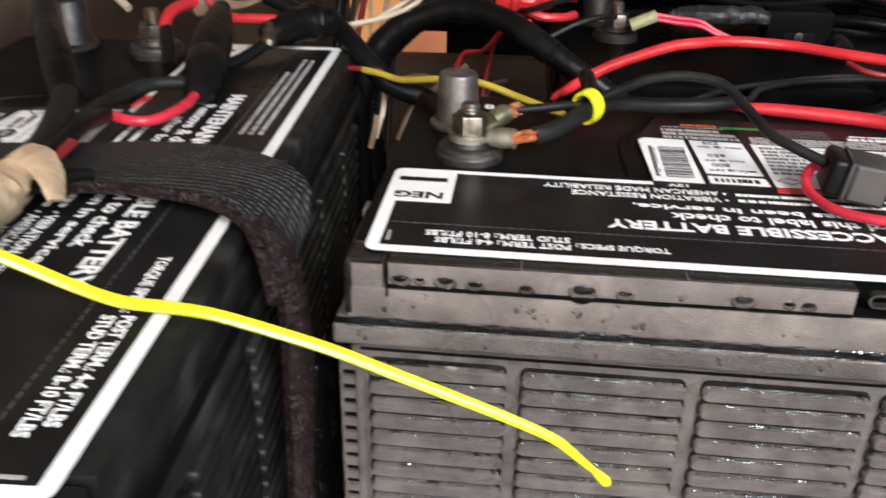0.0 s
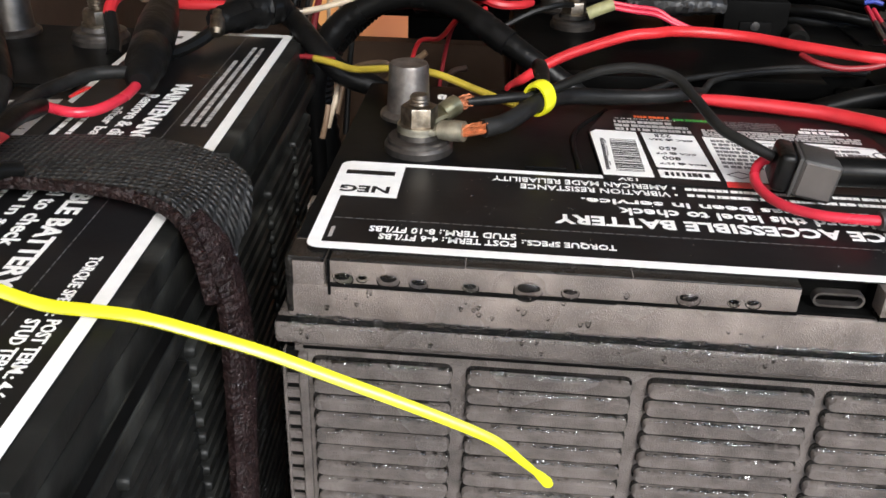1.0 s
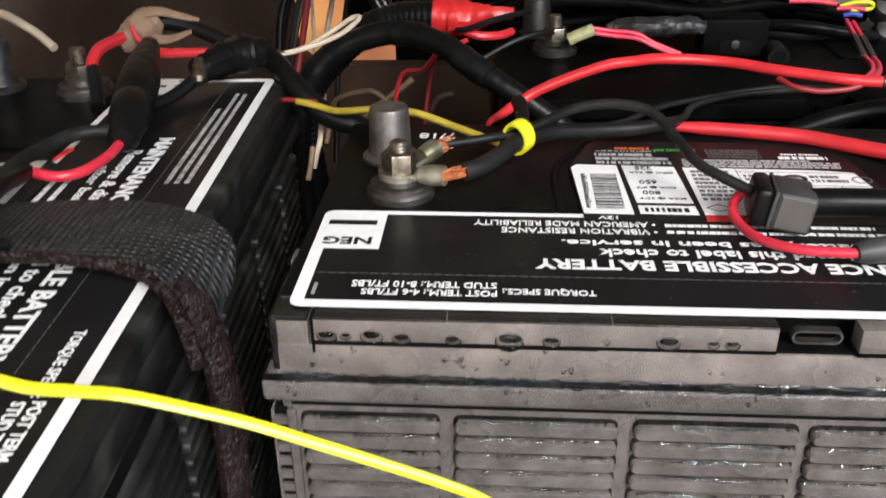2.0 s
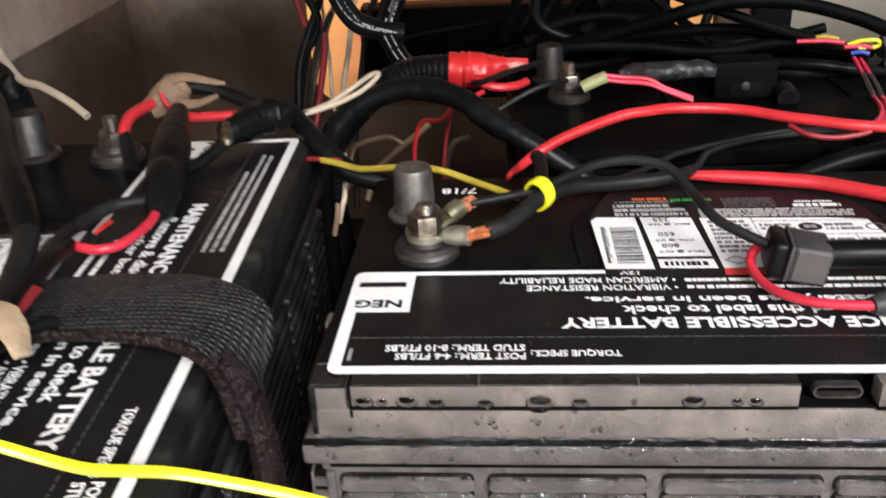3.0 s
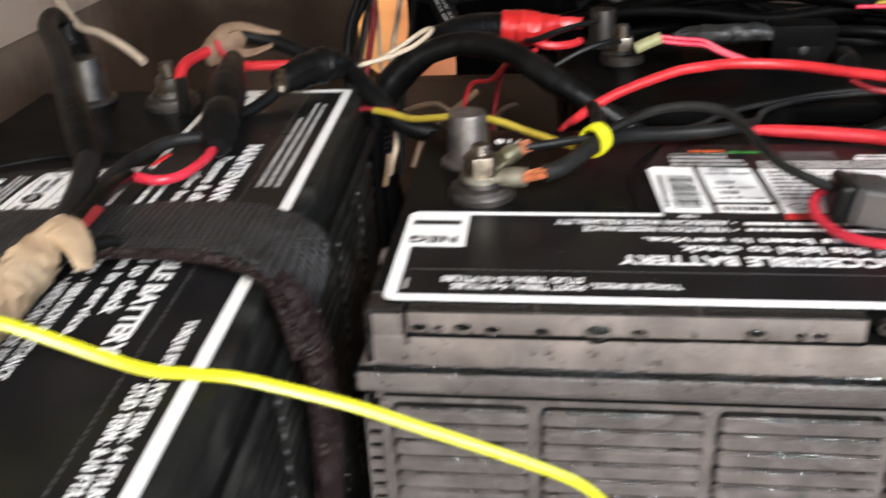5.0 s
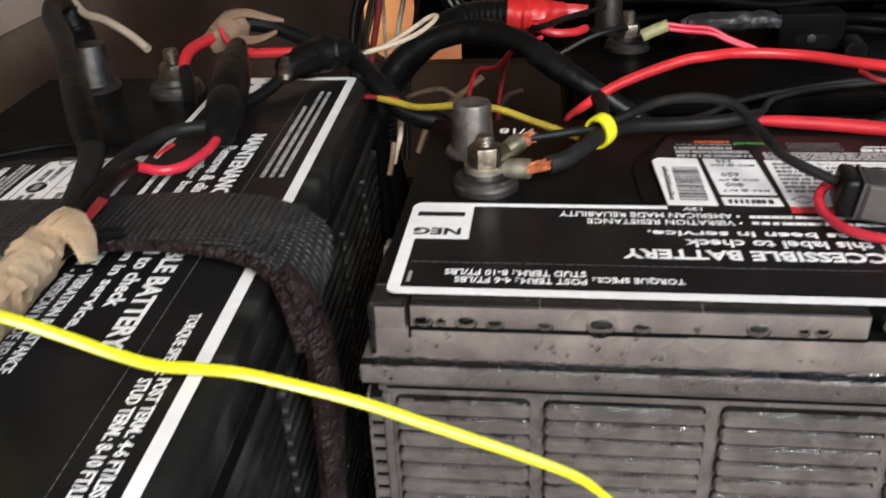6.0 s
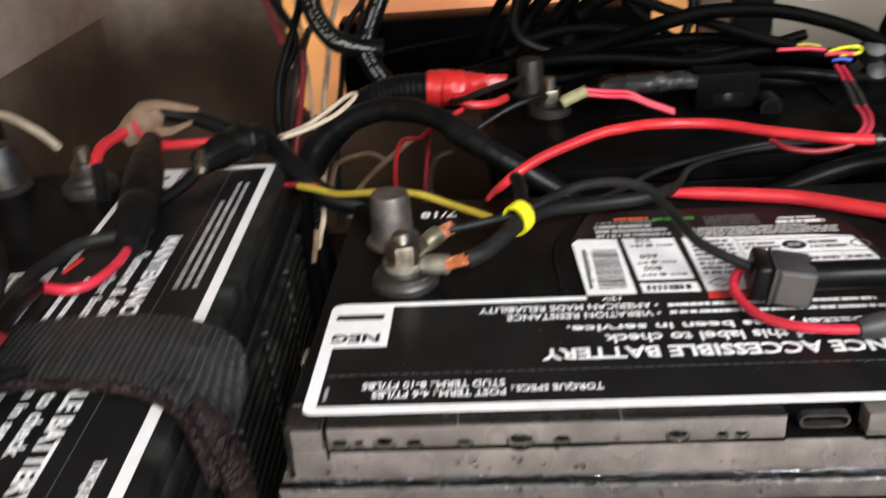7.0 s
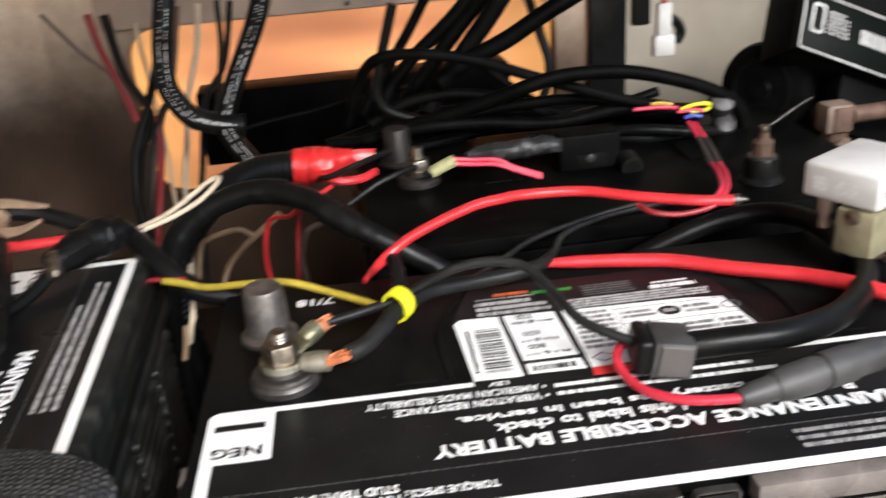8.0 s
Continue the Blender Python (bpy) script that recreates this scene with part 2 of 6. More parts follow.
# fibreglass with shade painted in by height, dark low down and pale above; reach: how much lower the pale tone comes
# towards the front
def shaded_glass(name, reach, lo=0.22, hi=0.39):
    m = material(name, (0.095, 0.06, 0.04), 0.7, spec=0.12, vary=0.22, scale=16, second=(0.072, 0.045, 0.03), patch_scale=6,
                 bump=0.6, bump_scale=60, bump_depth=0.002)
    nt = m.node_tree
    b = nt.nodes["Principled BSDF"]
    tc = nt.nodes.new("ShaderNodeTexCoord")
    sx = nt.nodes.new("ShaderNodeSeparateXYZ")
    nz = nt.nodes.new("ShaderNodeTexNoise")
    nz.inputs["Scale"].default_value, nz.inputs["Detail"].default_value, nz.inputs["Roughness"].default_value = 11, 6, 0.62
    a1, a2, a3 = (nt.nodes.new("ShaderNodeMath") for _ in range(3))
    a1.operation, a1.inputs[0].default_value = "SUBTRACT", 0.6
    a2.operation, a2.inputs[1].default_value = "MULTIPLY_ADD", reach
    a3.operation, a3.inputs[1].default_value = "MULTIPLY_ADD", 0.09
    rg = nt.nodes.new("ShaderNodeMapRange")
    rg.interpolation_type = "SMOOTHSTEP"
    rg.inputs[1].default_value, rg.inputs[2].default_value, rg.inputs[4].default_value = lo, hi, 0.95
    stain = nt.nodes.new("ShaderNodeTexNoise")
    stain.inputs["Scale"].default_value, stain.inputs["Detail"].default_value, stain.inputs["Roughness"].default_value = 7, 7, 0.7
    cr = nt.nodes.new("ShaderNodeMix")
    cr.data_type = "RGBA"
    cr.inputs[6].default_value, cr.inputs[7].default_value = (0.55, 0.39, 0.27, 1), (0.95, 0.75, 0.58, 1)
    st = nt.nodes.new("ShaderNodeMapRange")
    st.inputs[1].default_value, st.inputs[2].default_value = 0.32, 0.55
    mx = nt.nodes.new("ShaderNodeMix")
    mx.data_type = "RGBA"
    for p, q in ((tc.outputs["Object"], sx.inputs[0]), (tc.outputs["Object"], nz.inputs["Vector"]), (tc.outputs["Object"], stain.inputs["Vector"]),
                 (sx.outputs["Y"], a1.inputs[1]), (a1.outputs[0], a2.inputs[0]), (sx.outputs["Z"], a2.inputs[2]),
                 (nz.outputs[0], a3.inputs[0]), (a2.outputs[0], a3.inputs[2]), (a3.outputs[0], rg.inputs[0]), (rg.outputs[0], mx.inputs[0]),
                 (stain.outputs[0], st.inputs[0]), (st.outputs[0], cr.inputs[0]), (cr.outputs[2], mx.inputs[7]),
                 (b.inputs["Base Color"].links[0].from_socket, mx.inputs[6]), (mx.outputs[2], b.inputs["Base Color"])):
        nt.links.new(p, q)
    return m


shaded_rear = shaded_glass("fibreglass_rear_shaded_low", 0.0, 0.225, 0.39)
corner_glass = shaded_glass("fibreglass_corner_shaded_low", 0.0, 0.232, 0.365)
shaded_upper = shaded_glass("fibreglass_upper_shaded_low", 0.6, 0.20, 0.36)
bare = shaded_glass("fibreglass_side_shaded_low", 0.0, 0.235, 0.42)

# outer skin: daylight shines through it
skin = bpy.data.materials.new("translucent_yellow_skin")
skin.use_nodes = True
snt = skin.node_tree
sb = snt.nodes["Principled BSDF"]
strn = snt.nodes.new("ShaderNodeBsdfTranslucent")
smx = snt.nodes.new("ShaderNodeMixShader")
smx.inputs[0].default_value = 0.75
snz = snt.nodes.new("ShaderNodeTexNoise")
snz.inputs["Scale"].default_value = 10
srp = snt.nodes.new("ShaderNodeMix")
srp.data_type = "RGBA"
srp.inputs[6].default_value, srp.inputs[7].default_value = (0.95, 0.62, 0.40, 1), (0.60, 0.35, 0.25, 1)
smp = snt.nodes.new("ShaderNodeMapping")
smp.inputs["Scale"].default_value = (0.35, 1.0, 1.6)
srg = snt.nodes.new("ShaderNodeMapRange")
srg.inputs[1].default_value, srg.inputs[2].default_value = 0.38, 0.62
snt.links.new(smp.outputs[0], snz.inputs["Vector"])
snt.links.new(snz.outputs[0], srg.inputs[0])
snt.links.new(srg.outputs[0], srp.inputs[0])
stc = snt.nodes.new("ShaderNodeTexCoord")
ssx = snt.nodes.new("ShaderNodeSeparateXYZ")
sdx, sab = snt.nodes.new("ShaderNodeMath"), snt.nodes.new("ShaderNodeMath")
sdx.operation, sdx.inputs[1].default_value = "SUBTRACT", 0.09
sab.operation = "ABSOLUTE"
ssd, syl = snt.nodes.new("ShaderNodeMapRange"), snt.nodes.new("ShaderNodeMix")
ssd.inputs[1].default_value, ssd.inputs[2].default_value = 0.13, 0.24
syl.data_type = "RGBA"
syl.inputs[7].default_value = (0.98, 0.70, 0.37, 1)
for p, q in ((stc.outputs["Object"], ssx.inputs[0]), (stc.outputs["Object"], smp.inputs[0]), (ssx.outputs["X"], sdx.inputs[0]), (sdx.outputs[0], sab.inputs[0]), (sab.outputs[0], ssd.inputs[0]), (ssd.outputs[0], syl.inputs[0]),
             (srp.outputs[2], syl.inputs[6]), (syl.outputs[2], strn.inputs[0])):
    snt.links.new(p, q)
sb.inputs["Base Color"].default_value = (0.75, 0.52, 0.3, 1)
snt.links.new(sb.outputs[0], smx.inputs[1])
snt.links.new(strn.outputs[0], smx.inputs[2])
snt.links.new(smx.outputs[0], snt.nodes["Material Output"].inputs[0])

tan_pvc = material("grimy_tan_wire_jacket", (0.3, 0.2, 0.12), 0.5, vary=0.2, scale=90, second=(0.2, 0.13, 0.08), bump=0.1)
# water: thin films that catch the light, and clear drops
def water_material(name, glass, gloss_ior):
    m = bpy.data.materials.new(name)
    m.use_nodes = True
    nt = m.node_tree
    p = nt.nodes["Principled BSDF"]
    p.inputs["Base Color"].default_value = (0.95, 0.95, 0.95, 1)
    p.inputs["Roughness"].default_value, p.inputs["IOR"].default_value = 0.02, 1.34
    p.inputs["Transmission Weight"].default_value = 1.0
    clear = nt.nodes.new("ShaderNodeBsdfTransparent")
    shine = nt.nodes.new("ShaderNodeBsdfGlossy")
    shine.inputs["Roughness"].default_value = 0.04
    fr = nt.nodes.new("ShaderNodeFresnel")
    fr.inputs[0].default_value = gloss_ior
    m1 = nt.nodes.new("ShaderNodeMixShader")
    m2 = nt.nodes.new("ShaderNodeMixShader")
    m2.inputs[0].default_value = glass
    for o, i in ((fr.outputs[0], m1.inputs[0]), (clear.outputs[0], m1.inputs[1]), (shine.outputs[0], m1.inputs[2]), (m1.outputs[0], m2.inputs[1]),
                 (p.outputs[0], m2.inputs[2]), (m2.outputs[0], nt.nodes["Material Output"].inputs[0])):
        nt.links.new(o, i)
    return m


water = water_material("water_film", 0.4, 1.75)
water_clear = water_material("clear_water", 1.0, 1.34)
water_bright = water_material("glinting_water", 0.3, 3.0)


# ---- mesh tools ----
def part(name, bm, mat, parent=None, label="", smooth=35):
    me = bpy.data.meshes.new(name)
    bm.to_mesh(me)
    bm.free()
    me.materials.append(mat)
    if smooth:
        me.shade_smooth()
        me.set_sharp_from_angle(angle=radians(smooth))
    ob = new(name, me)
    ob.parent = parent
    return tagged(ob, label) if label else ob


def base(name, m=None):
    ob = new(name)
    ob.empty_display_size = 0.02
    if m is not None:
        ob.matrix_world = m
    return ob


def join(bm, other, m=None):
    if m is not None:
        bmesh.ops.transform(other, matrix=m, verts=other.verts)
    me = bpy.data.meshes.new("t")
    other.to_mesh(me)
    other.free()
    bm.from_mesh(me)
    bpy.data.meshes.remove(me)
    return bm


def box(x0, x1, y0, y1, z0, z1, bevel=0.0, seg=2, bm=None, m=None):
    b = bmesh.new()
    bmesh.ops.create_cube(b, size=1.0)
    for v in b.verts:
        v.co = Vector(((x0 + x1) / 2 + v.co.x * (x1 - x0), (y0 + y1) / 2 + v.co.y * (y1 - y0), (z0 + z1) / 2 + v.co.z * (z1 - z0)))
    if bevel:
        bmesh.ops.bevel(b, geom=b.edges[:], offset=bevel, segments=seg, profile=0.5, affect="EDGES")
    if m is not None:
        bmesh.ops.transform(b, matrix=m, verts=b.verts)
    return join(bm, b) if bm else b


def prism(outline, z0, z1, bevel=0.0, bm=None):
    """An upright prism over a flat outline."""
    b = bmesh.new()
    lo = [b.verts.new((x, y, z0)) for x, y in outline]
    hi = [b.verts.new((x, y, z1)) for x, y in outline]
    b.faces.new(lo[::-1])
    top = b.faces.new(hi)
    n = len(outline)
    for i in range(n):
        b.faces.new((lo[i], lo[(i + 1) % n], hi[(i + 1) % n], hi[i]))
    bmesh.ops.recalc_face_normals(b, faces=b.faces)
    if bevel:
        bmesh.ops.bevel(b, geom=list(top.edges), offset=bevel, segments=2, profile=0.5, affect="EDGES")
    return join(bm, b) if bm else b


def round_rect(x0, x1, y0, y1, r, n=5):
    pts = []
    for cx, cy, a in ((x1 - r, y1 - r, 0), (x0 + r, y1 - r, 90), (x0 + r, y0 + r, 180), (x1 - r, y0 + r, 270)):
        for i in range(n + 1):
            t = radians(a + 90 * i / n)
            pts.append((cx + r * math.cos(t), cy + r * math.sin(t)))
    return pts


def lathe(profile, seg=28, m=None, bm=None):
    """A turned solid round z: (radius, height) from bottom to top."""
    b = bmesh.new()
    rings = []
    for r, z in profile:
        rings.append([b.verts.new((r * math.cos(2 * math.pi * i / seg), r * math.sin(2 * math.pi * i / seg), z)) for i in range(seg)])
    for a, c in zip(rings, rings[1:]):
        for i in range(seg):
            b.faces.new((a[i], a[(i + 1) % seg], c[(i + 1) % seg], c[i]))
    b.faces.new(rings[0][::-1])
    b.faces.new(rings[-1])
    if m is not None:
        bmesh.ops.transform(b, matrix=m, verts=b.verts)
    return join(bm, b) if bm else b


def spline(pts, res=8):
    p = [Vector(q) for q in pts]
    p = [2 * p[0] - p[1]] + p + [2 * p[-1] - p[-2]]
    out = []
    for i in range(1, len(p) - 2):
        for k in range(res):
            t = k / res
            a, b, c, d = p[i - 1], p[i], p[i + 1], p[i + 2]
            out.append(0.5 * (2 * b + (c - a) * t + (2 * a - 5 * b + 4 * c - d) * t * t + (3 * b - a - 3 * c + d) * t ** 3))
    return out + [p[-2]]


def tube(pts, r, seg=10, res=8, ridges=0.0, lump=0.0, flat=1.0, bm=None):
    """A round cable through the points; r may be a list (one per point); ridges: corrugation; lump: wrapped unevenness."""
    line = spline(pts, res)
    n = len(line)
    rad = [r] * n if not isinstance(r, (list, tuple)) else list(np.interp(np.linspace(0, len(r) - 1, n), range(len(r)), r))
    b = bmesh.new()
    rings = []
    side = None
    for i, c in enumerate(line):
        d = (line[min(i + 1, n - 1)] - line[max(i - 1, 0)]).normalized()
        if side is None:
            side = d.cross(Vector((0, 0, 1)))
            side = side if side.length > 0.05 else d.cross(Vector((0, 1, 0)))
        side = (side - d * side.dot(d)).normalized()
        up = side.cross(d)
        rr = rad[i] * (1 + (ridges if i % 2 else -ridges))
        ring = []
        for k in range(seg):
            a = 2 * math.pi * k / seg
            q = rr * (1 + (lump * noise.noise(Vector((i * 0.9, k * 1.7, n * 0.31))) if lump else 0))
            ring.append(b.verts.new(c + side * math.cos(a) * q + up * math.sin(a) * q * flat))
        rings.append(ring)
    for a, c in zip(rings, rings[1:]):
        for k in range(seg):
            b.faces.new((a[k], a[(k + 1) % seg], c[(k + 1) % seg], c[k]))
    b.faces.new(rings[0][::-1])
    b.faces.new(rings[-1])
    bmesh.ops.recalc_face_normals(b, faces=b.faces)
    return join(bm, b) if bm else b


def ribbon(pts, width, thick, across, bm=None, res=8, taper=None, fray=0.0):
    """A flat band through the points; across: the direction of its width at each point."""
    line = spline(pts, res)
    n = len(line)
    ac = [Vector(a) for a in across]
    b = bmesh.new()
    rings = []
    for i, c in enumerate(line):
        f = i / (n - 1) * (len(ac) - 1)
        k = min(int(f), len(ac) - 2)
        s = ac[k].lerp(ac[k + 1], f - k).normalized()
        d = (line[min(i + 1, n - 1)] - line[max(i - 1, 0)]).normalized()
        s = (s - d * s.dot(d)).normalized()
        u = s.cross(d)
        w = width / 2 * (1 if taper is None else float(np.interp(i / (n - 1), np.linspace(0, 1, len(taper)), taper)))
        ring = []
        for a, h in ((-1, -1), (-0.5, -1), (0, -1), (0.5, -1), (1, -1), (1.02, 0), (1, 1), (0.5, 1), (0, 1), (-0.5, 1), (-1, 1), (-1.02, 0)):
            j = fray * noise.noise(Vector((i * 0.7, a * 3, h)))
            ring.append(b.verts.new(c + s * (a * w + j) + u * (h * thick / 2 * (1.7 - 0.7 * a * a) + j * 0.7)))
        rings.append(ring)
    for a, c in zip(rings, rings[1:]):
        for k in range(12):
            b.faces.new((a[k], a[(k + 1) % 12], c[(k + 1) % 12], c[k]))
    b.faces.new(rings[0][::-1])
    b.faces.new(rings[-1])
    bmesh.ops.recalc_face_normals(b, faces=b.faces)
    return join(bm, b) if bm else b


def along(a, b):
    """The pose at a whose z axis points to b."""
    d = Vector(b) - Vector(a)
    return Matrix.Translation(a) @ d.to_track_quat("Z", "Y").to_matrix().to_4x4()


def lettering(body, x0, x1, y0, y1, z, turn=180, thick=0.00012, weight=0.0):
    """Raised print that fills the box x0..x1, y0..y1 at height z, turned round z."""
    cu = bpy.data.curves.new("t", "FONT")
    cu.body, cu.extrude, cu.offset, cu.resolution_u = body, 0.0, weight, 2
    ob = new("t", cu)
    bpy.context.view_layer.update()
    me = bpy.data.meshes.new_from_object(ob.evaluated_get(bpy.context.evaluated_depsgraph_get()))
    bpy.data.objects.remove(ob)
    b = bmesh.new()
    b.from_mesh(me)
    bpy.data.meshes.remove(me)
    bmesh.ops.remove_doubles(b, verts=b.verts, dist=1e-5)
    xs = [v.co.x for v in b.verts]
    ys = [v.co.y for v in b.verts]
    w, h = (x1 - x0, y1 - y0) if turn % 180 == 0 else (y1 - y0, x1 - x0)
    sx, sy = w / (max(xs) - min(xs)), h / (max(ys) - min(ys))
    for v in b.verts:
        v.co = Vector(((v.co.x - (max(xs) + min(xs)) / 2) * sx, (v.co.y - (max(ys) + min(ys)) / 2) * sy, 0))
    b.normal_update()
    up = bmesh.ops.extrude_face_region(b, geom=b.faces[:])
    for v in up["geom"]:
        if isinstance(v, bmesh.types.BMVert):
            v.co.z += thick
    bmesh.ops.recalc_face_normals(b, faces=b.faces)
    bmesh.ops.transform(b, matrix=Matrix.Translation(((x0 + x1) / 2, (y0 + y1) / 2, z)) @ Matrix.Rotation(radians(turn), 4, "Z"), verts=b.verts)
    return b


def small_print(x0, x1, y0, y1, z, rows, seed, fill=0.72, word=(0.0007, 0.0018)):
    """Lines of print too small to read: short bars in rows."""
    rnd = random.Random(seed)
    verts, faces = [], []
    step = (y1 - y0) / rows
    for i in range(rows):
        yc, h = y0 + step * (i + 0.5), step * fill / 2
        x = x0
        end = x1 - (rnd.random() * 0.25 if i == rows - 1 else rnd.random() * 0.05) * (x1 - x0)
        while x < end:
            w = min(rnd.uniform(*word), end - x)
            if w > 0.0003:
                n = len(verts)
                verts += [(a, c, e) for e in (z, z + 0.0001) for a, c in ((x, yc - h), (x + w, yc - h), (x + w, yc + h), (x, yc + h))]
                faces += [[n + k for k in f] for f in ((3, 2, 1, 0), (4, 5, 6, 7), (0, 1, 5, 4), (1, 2, 6, 5), (2, 3, 7, 6), (3, 0, 4, 7))]
            x += w + rnd.choice((0.0003, 0.0003, 0.0009))
    me = bpy.data.meshes.new("t")
    me.from_pydata(verts, [], faces)
    b = bmesh.new()
    b.from_mesh(me)
    bpy.data.meshes.remove(me)
    return b


# ---- the locker ----
LEFT, REAR, RIGHT, FRONT, DECK = -0.235, 0.6, 0.66, -0.75, 0.62
LEDGE = 0.246


def wall(name, bm, mat, label):
    return tagged(part(name, bm, mat, None, "", 30), label, "wall", kind="structure")


tagged(part("floor", box(LEFT - 0.1, RIGHT + 0.1, FRONT - 0.1, REAR + 0.3, -0.02, 0.0), shaded_floor), "damp stained fibreglass locker floor, darkened for shade",
       "floor", kind="structure")
# lower side takes the tone with the shade painted highest
wall("wall_west_lower", box(LEFT - 0.1, LEFT - 0.001, FRONT, REAR + 0.006, 0.0, LEDGE), bare, "lower locker side of raw fibreglass, darkened for shade")
wall("wall_west_upper", box(LEFT - 0.1, LEFT + 0.001, FRONT, REAR + 0.006, LEDGE, DECK, 0.0012), shaded_upper, "weathered cream upper locker side")
# east wall kept low to let the sun reach the rear panel
wall("wall_east", box(RIGHT, RIGHT + 0.1, FRONT, REAR, 0.0, 0.48), pale_wall, "pale grey locker side wall")
wall("wall_south", box(LEFT, RIGHT, FRONT - 0.08, FRONT, 0.0, 0.2), gelcoat, "cream locker front coaming")
# unseen deck, stepped to block light from the left and rear
tagged(part("ceiling", prism([(LEFT - 0.1, -0.40), (0.15, -0.40), (0.15, -0.18), (0.5, -0.18), (0.5, 0.24), (RIGHT + 0.1, 0.24), (RIGHT + 0.1, REAR + 0.35), (LEFT - 0.1, REAR + 0.35)], DECK, DECK + 0.03), gelcoat), "unseen cream deck, its outline cut to shade the locker", "ceiling",
       kind="structure")



def fillet(inset, z0, z1, r):
    """A concave quarter round that eases the corner of two walls."""
    x, y = LEFT - inset, REAR + inset
    o = [(x - 0.01, y + 0.01), (x - 0.01, y - r)] + [(x + r - r * math.cos(radians(a)), y - r + r * math.sin(radians(a))) for a in range(0, 91, 6)] + [(x + r, y + 0.01)]
    return prism(o, z0, z1)


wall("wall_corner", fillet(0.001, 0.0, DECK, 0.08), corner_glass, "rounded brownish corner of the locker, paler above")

# rear bulkhead with a rounded cut-out
CUT = (-0.103, 0.279, 0.118, 0.272)


def bulkhead():
    b = bmesh.new()
    x0, x1, z0, z1 = CUT
    inner = round_rect(x0, x1, z0, z1, 0.03, 6)
    outer = [(RIGHT, DECK), (LEFT - 0.006, DECK), (LEFT - 0.006, 0.0), (RIGHT, 0.0)]
    n = 7
    for y in (REAR, REAR + 0.018):
        iv = [b.verts.new((x, y, z)) for x, z in inner]
        ov = [b.verts.new((x, y, z)) for x, z in outer]
        for q in range(4):
            for i in range(n - 1):
                b.faces.new((ov[q], iv[q * n + i], iv[q * n + i + 1]))
            b.faces.new((ov[q], iv[q * n + n - 1], iv[((q + 1) * n) % 28], ov[(q + 1) % 4]))
    b.verts.ensure_lookup_table()
    for i in range(28):
        j = (i + 1) % 28
        b.faces.new((b.verts[i], b.verts[j], b.verts[32 + j], b.verts[32 + i]))
    bmesh.ops.recalc_face_normals(b, faces=b.faces)
    return b


wall("wall_north", bulkhead(), shaded_rear, "brownish fibreglass bulkhead with a rounded cut-out")
tagged(part("bulkhead_panel", prism([(0.315, 0.585), (RIGHT, 0.585), (RIGHT, 0.5995), (0.315, 0.5995)], 0.0, DECK), pale_wall), "pale grey panel on the bulkhead",
       "wall panel", kind="structure")
tagged(part("trim_upper_rail", box(-0.12, 0.315, 0.590, 0.5995, 0.274, DECK, 0.002), rail_cream), "cream upper flange of the bulkhead", "trim", kind="structure")
for x in (-0.06, 0.091, 0.242):
    tagged(part("screw", lathe([(0.0022, 0), (0.0022, 0.0008), (0.001, 0.0014)], 12, along((x, 0.590, 0.279), (x, 0.5, 0.279))), lead_dark), "small dark screw head in the flange", "screw")
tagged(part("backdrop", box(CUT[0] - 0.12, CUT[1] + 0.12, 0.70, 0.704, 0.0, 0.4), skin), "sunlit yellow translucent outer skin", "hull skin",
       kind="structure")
for nm, b in (("cavity_side_west", box(CUT[0] - 0.13, CUT[0] - 0.12, 0.62, 0.704, 0, 0.4)), ("cavity_side_east", box(CUT[1] + 0.12, CUT[1] + 0.13, 0.62, 0.704, 0, 0.4)),
              ("cavity_top", box(CUT[0] - 0.13, CUT[1] + 0.13, 0.62, 0.704, 0.4, 0.41))):
    tagged(part(nm, b, gelcoat), "inside of the hull cavity", "wall", kind="structure")

pad = tagged(base("black_box", pose(0.09, 0.635, 0.0)), "matt black box standing inside the bulkhead cut-out", "box")
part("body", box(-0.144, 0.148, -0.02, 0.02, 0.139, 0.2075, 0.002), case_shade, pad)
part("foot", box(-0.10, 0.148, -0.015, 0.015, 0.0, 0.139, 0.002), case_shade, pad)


# ---- batteries ----
BL, BW = 0.330, 0.173
RIB_X = [(0.0072, 0.0523), (0.0572, 0.1097), (0.1147, 0.1664), (0.1702, 0.2225), (0.2275, 0.2775), (0.2825, 0.3228)]
RIB_TOP, RIB_STEP = 0.1752, 0.0070


def case_mesh(L):
    b = box(0.001, L - 0.001, 0.001, BW - 0.001, 0.0, 0.1820, 0.0006)
    box(0.008, L - 0.008, 0.008, BW - 0.008, 0.15, 0.184, 0.001, 1, b)
    # rolled rim
    box(-0.004, L + 0.004, -0.004, BW + 0.004, 0.1835, 0.1915, 0.0016, 3, b)
    return b


